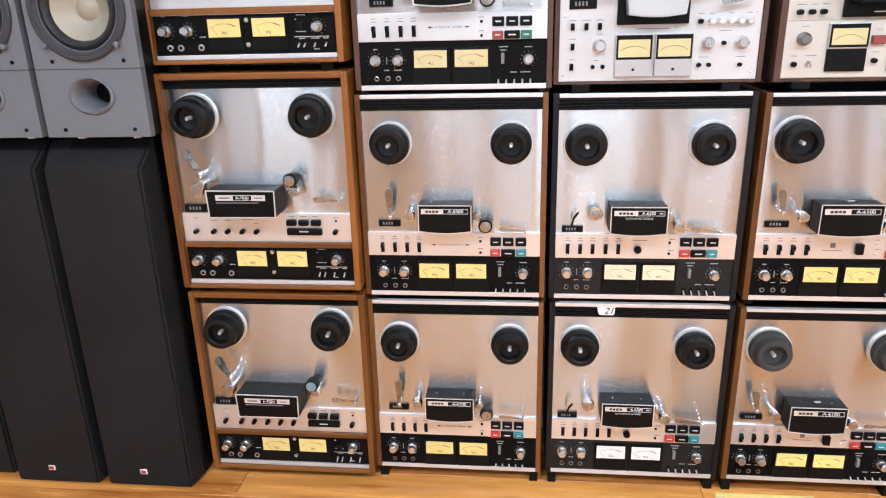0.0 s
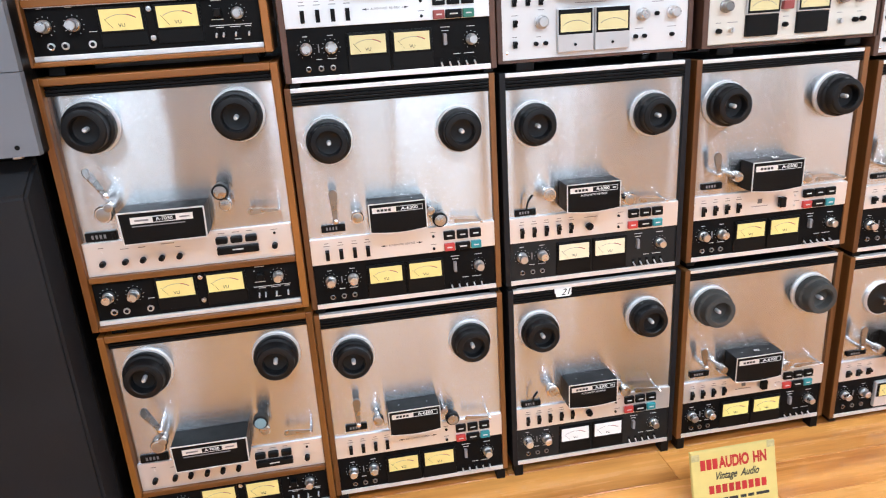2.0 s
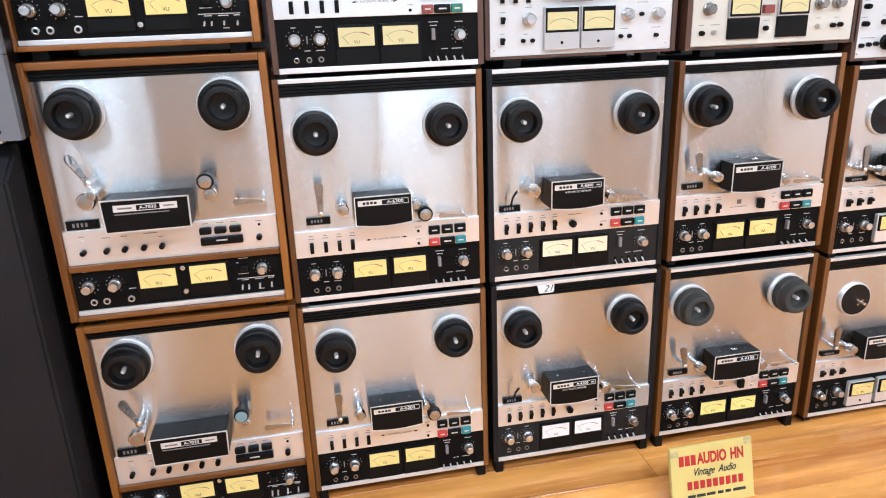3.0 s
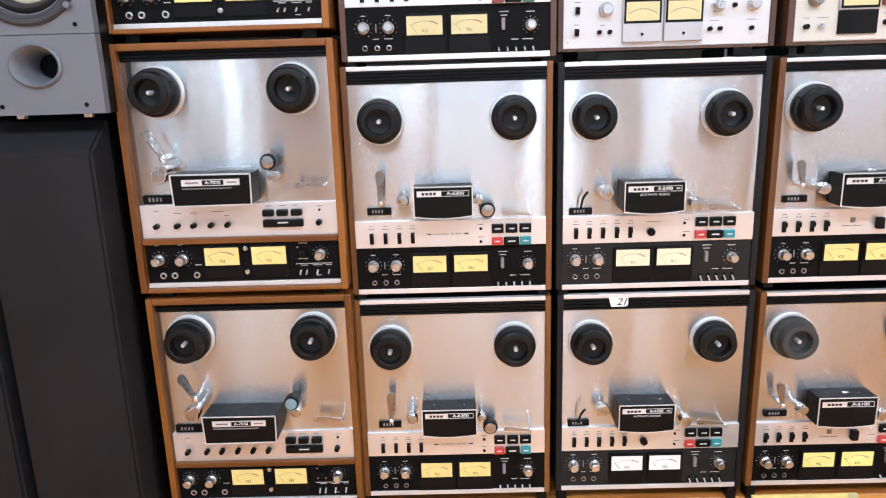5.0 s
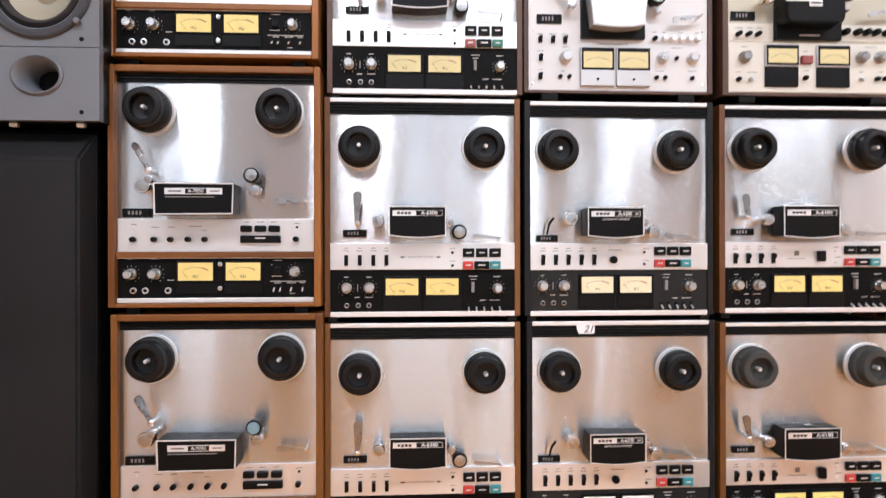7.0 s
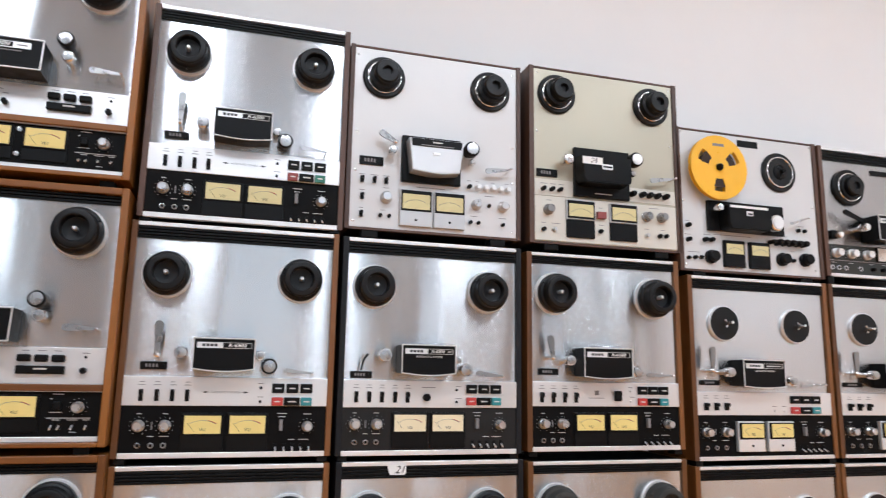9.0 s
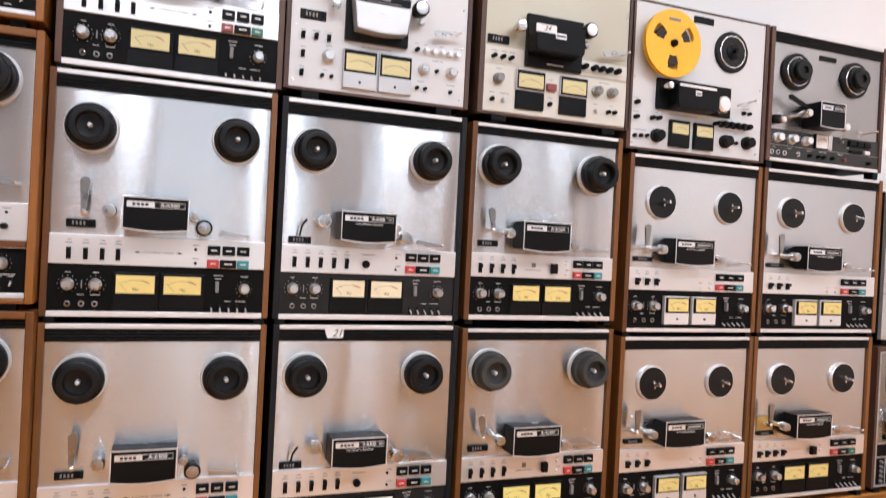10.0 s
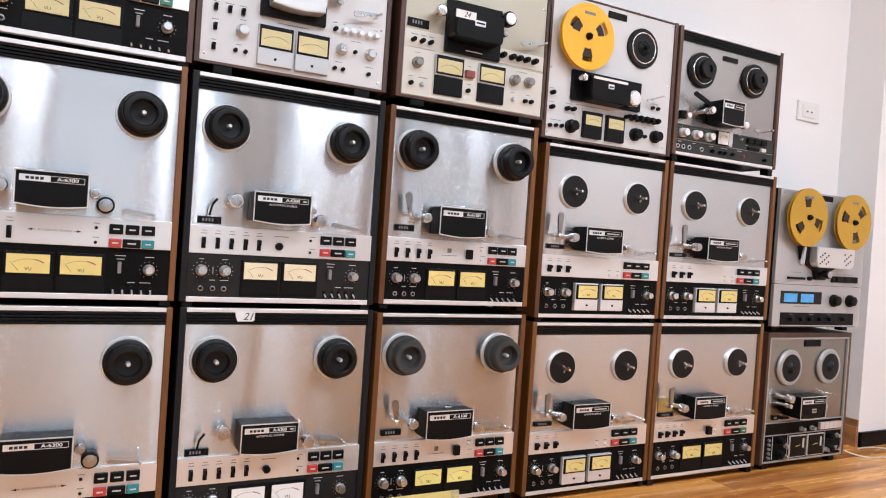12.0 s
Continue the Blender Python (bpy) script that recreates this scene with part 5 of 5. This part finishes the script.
# bronze-grey recorder
r = tagged(new("tape_recorder"), "bronze-grey reel tape recorder in a walnut case with grey-ringed hubs", "tape recorder", G)
for a, b in ((0, 0.012), (0.440, 0.452)):
    part("side_panel", box(B(), a, b, -0.004, 0.2, 0, 0.446, 0.0015), DARK_WALNUT, r)
part("top_board", box(B(), 0.012, 0.440, -0.004, 0.2, 0.430, 0.446, 0.0015), DARK_WALNUT, r)
part("body", box(B(), 0.012, 0.440, 0.012, 0.196, 0.001, 0.430), VENT, r)
steel_plate(r, 0.0185, 0.4335, 0.141, 0.424, BRONZE_FACE, "bronze-grey brushed deck plate")
for a in ((0.012, 0.018, 0.004, 0.430), (0.434, 0.440, 0.004, 0.430), (0.018, 0.434, 0.4245, 0.430), (0.018, 0.434, 0.138, 0.1405), (0.018, 0.434, 0.0955, 0.0985), (0.018, 0.434, 0.004, 0.010)):
    part("silver_border", box(B(), a[0], a[1], -0.004, 0.012, a[2], a[3], 0.0008), RING_GREY, r, "dull silver border strip")
part("key_panel", box(B(), 0.0185, 0.4335, 0, 0.012, 0.0985, 0.138), BLACK_PANEL, r, "black key panel")
part("control_panel", box(B(), 0.0185, 0.4335, 0, 0.012, 0.010, 0.0955), BLACK_PANEL, r, "black control panel")
for x in (0.118, 0.330):
    ob = part("reel_table", lathe(B(), x, 0.327, ((0.062, 0), (0.062, -0.006), (0.058, -0.010), (0.046, -0.011)), 44), RING_GREY, r, "pale grey ringed reel table", 30)
    part("table_pad", lathe(B(), x, 0.327, ((0.047, -0.008), (0.047, -0.0115), (0.02, -0.0115), (0.01, -0.02)), 40), RUBBER, ob, "", 30)
part("window_slot", box(B(), 0.197, 0.281, -0.0015, 0.001, 0.398, 0.421), BLACK, r, "black counter window")
hc = head_cover(r, 0.117, 0.250, 0.163, 0.236, 0.058, 0.002)
part("badge", box(B(), 0.176, 0.198, -0.0600, -0.0570, 0.182, 0.196, 0.001), SPUN, hc)
part("badge_mark", box(B(), 0.180, 0.194, -0.0606, -0.0590, 0.187, 0.191), BLACK, hc)
for x, z, rr in ((0.092, 0.228, 0.014), (0.084, 0.205, 0.008), (0.268, 0.196, 0.013), (0.262, 0.226, 0.008)):
    roller(r, x, z, rr, 0.045, SPUN)
right_arm(r, 0.278, 0.236, 0.330, 0.233, 0.004)
part("tension_arm", rod(B(), (0.075, -0.03, 0.243), (0.112, -0.03, 0.232), 0.002), CHROME, r)
counter(r, 0.052, 0.078, 0.150, 0.166)
part("lever_knob", box(B(), 0.085, 0.125, -0.012, 0.001, 0.152, 0.160, 0.003), BLACK, r)
for x in (0.205, 0.262):
    dial_knob(r, x, 0.112, 0.008, 0.02, SPUN, None)
for k in range(5):
    part("transport_key", box(B(), 0.302 + 0.0245 * k, 0.324 + 0.0245 * k, -0.010, 0.001, 0.104, 0.128, 0.001), SILVER, r)
for x in (0.149, 0.245):
    ob = part("level_meter", box(B(), x, x + 0.088, -0.004, 0.001, 0.014, 0.090, 0.001), SILVER, r, "black-faced level meter")
    part("dial", box(B(), x + 0.003, x + 0.085, -0.005, -0.003, 0.017, 0.087), BLACK, ob)
    part("dial_arc", rod(B(), (x + 0.030, -0.0054, 0.052), (x + 0.054, -0.0054, 0.056), 0.001, 5), DIAL, ob)
    part("dial_bar", box(B(), x + 0.066, x + 0.075, -0.0056, -0.0045, 0.045, 0.078), PALE, ob)
for x, z in ((0.095, 0.077), (0.095, 0.032), (0.365, 0.077), (0.365, 0.030)):
    dial_knob(r, x, z, 0.012, 0.022, BLACK, None)
for x, z in ((0.128, 0.058), (0.128, 0.020), (0.408, 0.075), (0.408, 0.030), (0.352, 0.028)):
    dial_knob(r, x, z, 0.008, 0.016, SPUN, None)
for x in (0.0615, 0.140, 0.342):
    part("panel_divider", box(B(), x, x + 0.002, -0.001, 0.001, 0.014, 0.093), PALE, r)
for k in range(5):
    stud(r, 0.042, 0.022 + 0.015 * k, 0.005, 0.008, INK_GREY)
for fx in (0.03, 0.39):
    for fy in (0.01, 0.16):
        part("foot", box(B(), fx, fx + 0.03, fy, fy + 0.03, -0.0205, 0.002, 0.002), BLACK, r)
stand(r, 2.004, FRONT, 0.020)


# ---- speakers ----
def floor_speaker(x):
    s = tagged(new("floor_speaker"), "tall black floor-standing loudspeaker with a cloth grille", "loudspeaker", "floor-standing loudspeakers")
    w, h = 0.262, 0.942
    part("cabinet", box(B(), 0, w, 0.064, 0.34, 0.0, h, 0.010), BLACK, s)
    bm = B()
    c = 0.013
    a = [(c, 0.0, 0.0), (w - c, 0.0, 0.0), (w - c, 0.0, h - 0.068), (c, 0.0, h - 0.068)]
    b = [(0.002, 0.065, 0.0), (w - 0.002, 0.065, 0.0), (w - 0.002, 0.065, h - 0.004), (0.002, 0.065, h - 0.004)]
    va, vb = [bm.verts.new(p) for p in a], [bm.verts.new(p) for p in b]
    bm.faces.new(va)
    bm.faces.new(list(reversed(vb)))
    for k in range(4):
        bm.faces.new((va[k], vb[k], vb[(k + 1) % 4], va[(k + 1) % 4]))
    bmesh.ops.recalc_face_normals(bm, faces=bm.faces[:])
    bmesh.ops.bevel(bm, geom=bm.edges[:], offset=0.006, segments=2, affect="EDGES")
    part("grille", bm, GRILLE, s, "black cloth grille with bevelled edges")
    bd = part("badge", box(B(), w * 0.42, w * 0.42 + 0.019, -0.002, 0.004, 0.040, 0.055, 0.001), PAPER, s, "small white and orange badge")
    part("badge_mark", box(B(), w * 0.42 + 0.003, w * 0.42 + 0.016, -0.003, 0.0, 0.043, 0.052), RED, bd)
    s.location = (x, FRONT - 0.092, 0)
    return s


f1 = floor_speaker(-1.048)
copy_thing(f1, pose(-1.3115, FRONT - 0.092, 0))
copy_thing(f1, pose(-1.578, FRONT - 0.066, 0))


def shelf_speaker(x):
    s = tagged(new("bookshelf_speaker"), "grey bookshelf loudspeaker with a pale woven cone and bass port", "loudspeaker", "grey loudspeakers")
    w = 0.245
    bm = box(B(), 0.002, w - 0.002, 0.08, 0.33, 0, 0.62, 0.004)
    for xa, xb, za, zb in ((0.002, 0.018, 0, 0.62), (w - 0.018, w - 0.002, 0, 0.62), (0.018, w - 0.018, 0, 0.016), (0.018, w - 0.018, 0.604, 0.62)):
        box(bm, xa, xb, 0.0195, 0.081, za, zb)
    part("cabinet", bm, BLACK, s)
    # lower baffle with a flared oval port going in
    cx, cz, n = w * 0.5, 0.092, 48
    bm = bmesh.new()
    edge, lip = [], []
    corners = [math.atan2(dz, dx) % (2 * math.pi) for dx in (-w / 2, w / 2) for dz in (-cz, 0.1485 - cz)]
    turns = sorted([2 * math.pi * k / n for k in range(n)] + corners)
    n = len(turns)
    for t in turns:
        ca, sa = math.cos(t), math.sin(t)
        q = min((w / 2) / max(abs(ca), 1e-6), ((0.1485 - cz) if sa > 0 else cz) / max(abs(sa), 1e-6))
        edge.append((cx + q * ca, cz + q * sa))
        lip.append((cx + 0.050 * ca, cz + 0.040 * sa))
    rings = [[bm.verts.new((x, y, z)) for x, z in pts] for pts, y in ((edge, 0.02), (edge, 0.0), (lip, 0.0))]
    for p, q in zip(rings, rings[1:]):
        for k in range(n):
            bm.faces.new((p[k], p[(k + 1) % n], q[(k + 1) % n], q[k]))
    bmesh.ops.recalc_face_normals(bm, faces=bm.faces[:])
    part("lower_baffle", bm, BAFFLE, s)
    pt, last = bmesh.new(), None
    for rad, y in ((0.0525, 0.0005), (0.052, -0.004), (0.048, -0.0065), (0.044, -0.003), (0.039, 0.008), (0.0345, 0.022), (0.0315, 0.04), (0.030, 0.07)):
        ring = [pt.verts.new((cx + rad * math.cos(t), y, cz + 0.8 * rad * math.sin(t))) for t in turns]
        if last:
            for k in range(n):
                pt.faces.new((last[k], last[(k + 1) % n], ring[(k + 1) % n], ring[k]))
        last = ring
    bmesh.ops.recalc_face_normals(pt, faces=pt.faces[:])
    p = part("bass_port", pt, BAFFLE, s, "grey flared bass port", 50)
    # black disc closing the port; the darkness of its depth is in the colour
    hole = lathe(B(), 0, 0, ((0.031, 0.072), (0.031, 0.068)), 30)
    bmesh.ops.scale(hole, vec=(1, 1, 0.80), verts=hole.verts[:])
    bmesh.ops.translate(hole, vec=(cx, 0, cz), verts=hole.verts[:])
    part("port_hole", hole, VENT, p)
    dz, za, zb = 0.275, 0.150, 0.62
    corners = [math.atan2(v, u) % (2 * math.pi) for u in (-w / 2, w / 2) for v in (za - dz, zb - dz)]
    turns = sorted([2 * math.pi * k / 48 for k in range(48)] + corners)
    n = len(turns)
    edge = []
    for t in turns:
        ca, sa = math.cos(t), math.sin(t)
        q = min((w / 2) / max(abs(ca), 1e-6), ((zb - dz) if sa > 0 else dz - za) / max(abs(sa), 1e-6))
        edge.append((cx + q * ca, dz + q * sa))
    hole = [(cx + 0.088 * math.cos(t), dz + 0.088 * math.sin(t)) for t in turns]
    bm = bmesh.new()
    rings = [[bm.verts.new((x, y, z)) for x, z in pts] for pts, y in ((edge, 0.0195), (edge, 0.0), (hole, 0.0), (hole, 0.0195))]
    for p_, q_ in zip(rings, rings[1:] + rings[:1]):
        for k in range(n):
            bm.faces.new((p_[k], p_[(k + 1) % n], q_[(k + 1) % n], q_[k]))
    bmesh.ops.recalc_face_normals(bm, faces=bm.faces[:])
    part("upper_baffle", bm, BAFFLE, s)

    def turned(name, profile, mat, parent, label):
        """An open turned ring or bowl."""
        bm, last = bmesh.new(), None
        for rad, y in profile:
            ring = [bm.verts.new((cx + rad * math.cos(2 * math.pi * k / 56), y, dz + rad * math.sin(2 * math.pi * k / 56))) for k in range(56)]
            if last:
                for k in range(56):
                    bm.faces.new((last[k], last[(k + 1) % 56], ring[(k + 1) % 56], ring[k]))
            last = ring
        if last and profile[-1][0] < 0.01:
            bm.faces.new(last)
        bmesh.ops.recalc_face_normals(bm, faces=bm.faces[:])
        return part(name, bm, mat, parent, label, 35)

    d = turned("woofer", ((0.110, 0.001), (0.110, -0.005), (0.106, -0.009), (0.098, -0.009), (0.095, -0.004), (0.091, -0.003), (0.087, 0.006), (0.086, 0.018)), BAFFLE_DARK, s, "woofer with dark basket")
    turned("surround", ((0.0865, 0.010), (0.084, 0.002), (0.078, -0.003), (0.072, 0.001), (0.068, 0.010), (0.067, 0.016)), SURROUND, d, "black rubber surround")
    turned("cone", ((0.0675, 0.012), (0.060, 0.018), (0.045, 0.030), (0.030, 0.040), (0.026, 0.041), (0.020, 0.035), (0.010, 0.031), (0.003, 0.030)), CONE, d, "pale woven cone")
    part("tweeter", lathe(B(), w / 2, 0.49, ((0.05, 0.001), (0.05, -0.004), (0.03, -0.005), (0.02, -0.009), (0.005, -0.012)), 36), BAFFLE_DARK, s, "", 40)
    # screw holes as black discs on the baffle, their inner shade given as colour
    for x0, z0 in ((0.045, 0.017), (w - 0.035, 0.017), (0.045, 0.166), (w - 0.035, 0.166)):
        part("screw_hole", lathe(B(), x0, z0, ((0.0045, 0.001), (0.0045, -0.0012)), 12), VENT, s)
    for x0, z0 in ((0.040, 0.200), (w - 0.040, 0.200)):
        part("driver_screw", lathe(B(), x0, z0, ((0.006, -0.004), (0.006, -0.0145), (0.004, -0.0155)), 12), BAFFLE, s)
    for fx in (0.05, w - 0.06):
        for fy in (0.03, 0.29):
            part("foot", box(B(), fx, fx + 0.016, fy, fy + 0.016, -0.0085, 0.001, 0.002), SILVER, s)
    s.location = (x, FRONT - 0.10, 0.950)
    return s


s1 = shelf_speaker(-0.998)
copy_thing(s1, pose(-1.258, FRONT - 0.10, 0.950))

# ---- loose things ----
tag = tagged(new("price_tag"), "torn white paper tag with handwritten figures on a recorder's edge", "paper tag")
part("slip", prism(B(), [(0.0, 0.0), (0.032, 0.0), (0.0365, 0.003), (0.0365, 0.021), (-0.006, 0.021), (-0.004, 0.010)], -0.006, -0.0065), PAPER, tag)
writing("21", 0.023, 0.022, -0.0068, 0.0105, INK, tag, "figures", 0.35)
tag.location = (0.263, FRONT, 0.494)

sign = tagged(new("sign_card"), "yellow shop sign card with red lettering on the floor", "sign")
sw, sh = 0.215, 0.148
part("card", box(B(), 0, sw, 0, 0.004, 0, sh, 0.0012), CARD, sign)
part("backing", box(B(), -0.001, sw + 0.001, 0.004, 0.008, 0.0, sh + 0.001, 0.001), CARD, sign)
for x, z in ((0.001, sh - 0.022), (0.001, 0.004), (sw - 0.021, sh - 0.015)):
    part("tape_corner", box(B(), x, x + 0.020, -0.0004, 0.001, z, z + 0.016, 0.0002), TAPE_CLEAR, sign, "dull adhesive tape")
for k in range(3):
    part("name_bar", box(B(), 0.022 + 0.0155 * k, 0.0345 + 0.0155 * k, -0.0006, 0.001, 0.1015, 0.1265), INK_RED, sign)
w1 = writing("AUDIO", 0.036, 0.108, -0.0005, 0.114, INK_RED, sign)
w2 = writing("HN", 0.036, 0.174, -0.0005, 0.114, INK_RED, sign)
for o in (w1, w2):
    o.data.offset = 0.0015
    o.scale = (0.66, 1.02, 1)
w3 = writing("Vintage  Audio", 0.023, 0.112, -0.0005, 0.083, INK, sign, "lettering", 0.4)
w3.data.offset, w3.scale = 0.0004, (0.82, 1.1, 1)
for k in range(9):
    part("number_bar", box(B(), 0.040 + 0.0168 * k, 0.0525 + 0.0168 * k, -0.0006, 0.001, 0.042, 0.062), INK_RED, sign)
for p, q in ((0.040, 0.060), (0.063, 0.086), (0.089, 0.112), (0.118, 0.133), (0.138, 0.153), (0.159, 0.192)):
    part("slogan_bar", box(B(), p, q, -0.0006, 0.001, 0.022, 0.029), INK, sign)
part("prop", box(B(), 0.08, 0.14, 0.008, 0.07, 0.0, 0.004), SILVER, sign)
sign.matrix_basis = pose(0.519, 1.358, 0.0, -15, 0, 0)

sock = tagged(new("wall_socket"), "white double wall socket", "wall socket")
part("plate", box(B(), 0, 0.132, -0.010, 0, 0, 0.078, 0.003), SOCKET, sock)
part("face", box(B(), 0.022, 0.100, -0.013, -0.009, 0.014, 0.062, 0.002), SOCKET, sock)
for sx in (0.044, 0.070):
    part("slot", box(B(), sx, sx + 0.012, -0.0136, -0.012, 0.034, 0.040), INK_GREY, sock)
sock.location = (2.417, WALL_Y, 1.268)

cv = bpy.data.curves.new("floor_cable", "CURVE")
cv.dimensions, cv.bevel_depth, cv.bevel_resolution = "3D", 0.0028, 3
sp = cv.splines.new("BEZIER")
pts = ((2.49, 1.72, 0.05), (2.571, 1.613, 0.004), (2.662, 1.56, 0.004), (2.82, 1.55, 0.004), (2.80, 1.634, 0.004), (2.72, 1.672, 0.004), (2.66, 1.665, 0.006))
sp.bezier_points.add(len(pts) - 1)
for bp, co in zip(sp.bezier_points, pts):
    bp.co, bp.handle_left_type, bp.handle_right_type = co, "AUTO", "AUTO"
cv.materials.append(CABLE_WHITE)
tagged(new("floor_cable", cv), "thin cream cable looped on the floor", "cable")

# ---- floor boards ----
PLANK_W, PLANK_L = 0.125, 1.22
bm = box(B(), 0.0006, PLANK_L - 0.0006, 0.0005, PLANK_W - 0.0005, -0.012, 0.0, 0.0)
bmesh.ops.bevel(bm, geom=[e for e in bm.edges if all(v.co.z > -0.001 for v in e.verts)], offset=0.0008, segments=1, affect="EDGES")
plank = part("plank", bm, OAK_FLOOR, floor)
rows = int((WALL_Y - ROOM_B) / PLANK_W) + 1
cols = int((WALL_X - ROOM_L) / PLANK_L) + 2
first = True
for j in range(rows):
    shift = random.random() * PLANK_L
    for i in range(cols):
        o = plank if first else new("plank", plank.data)
        first = False
        o.parent = floor
        xa, xb = max(ROOM_L, ROOM_L - shift + PLANK_L * i), min(WALL_X, ROOM_L - shift + PLANK_L * (i + 1))
        if xb - xa < 0.02:
            xa, xb = WALL_X - 0.02, WALL_X
        o.location = (xa, WALL_Y - PLANK_W * (j + 1), 0)
        o.scale.x = (xb - xa) / PLANK_L
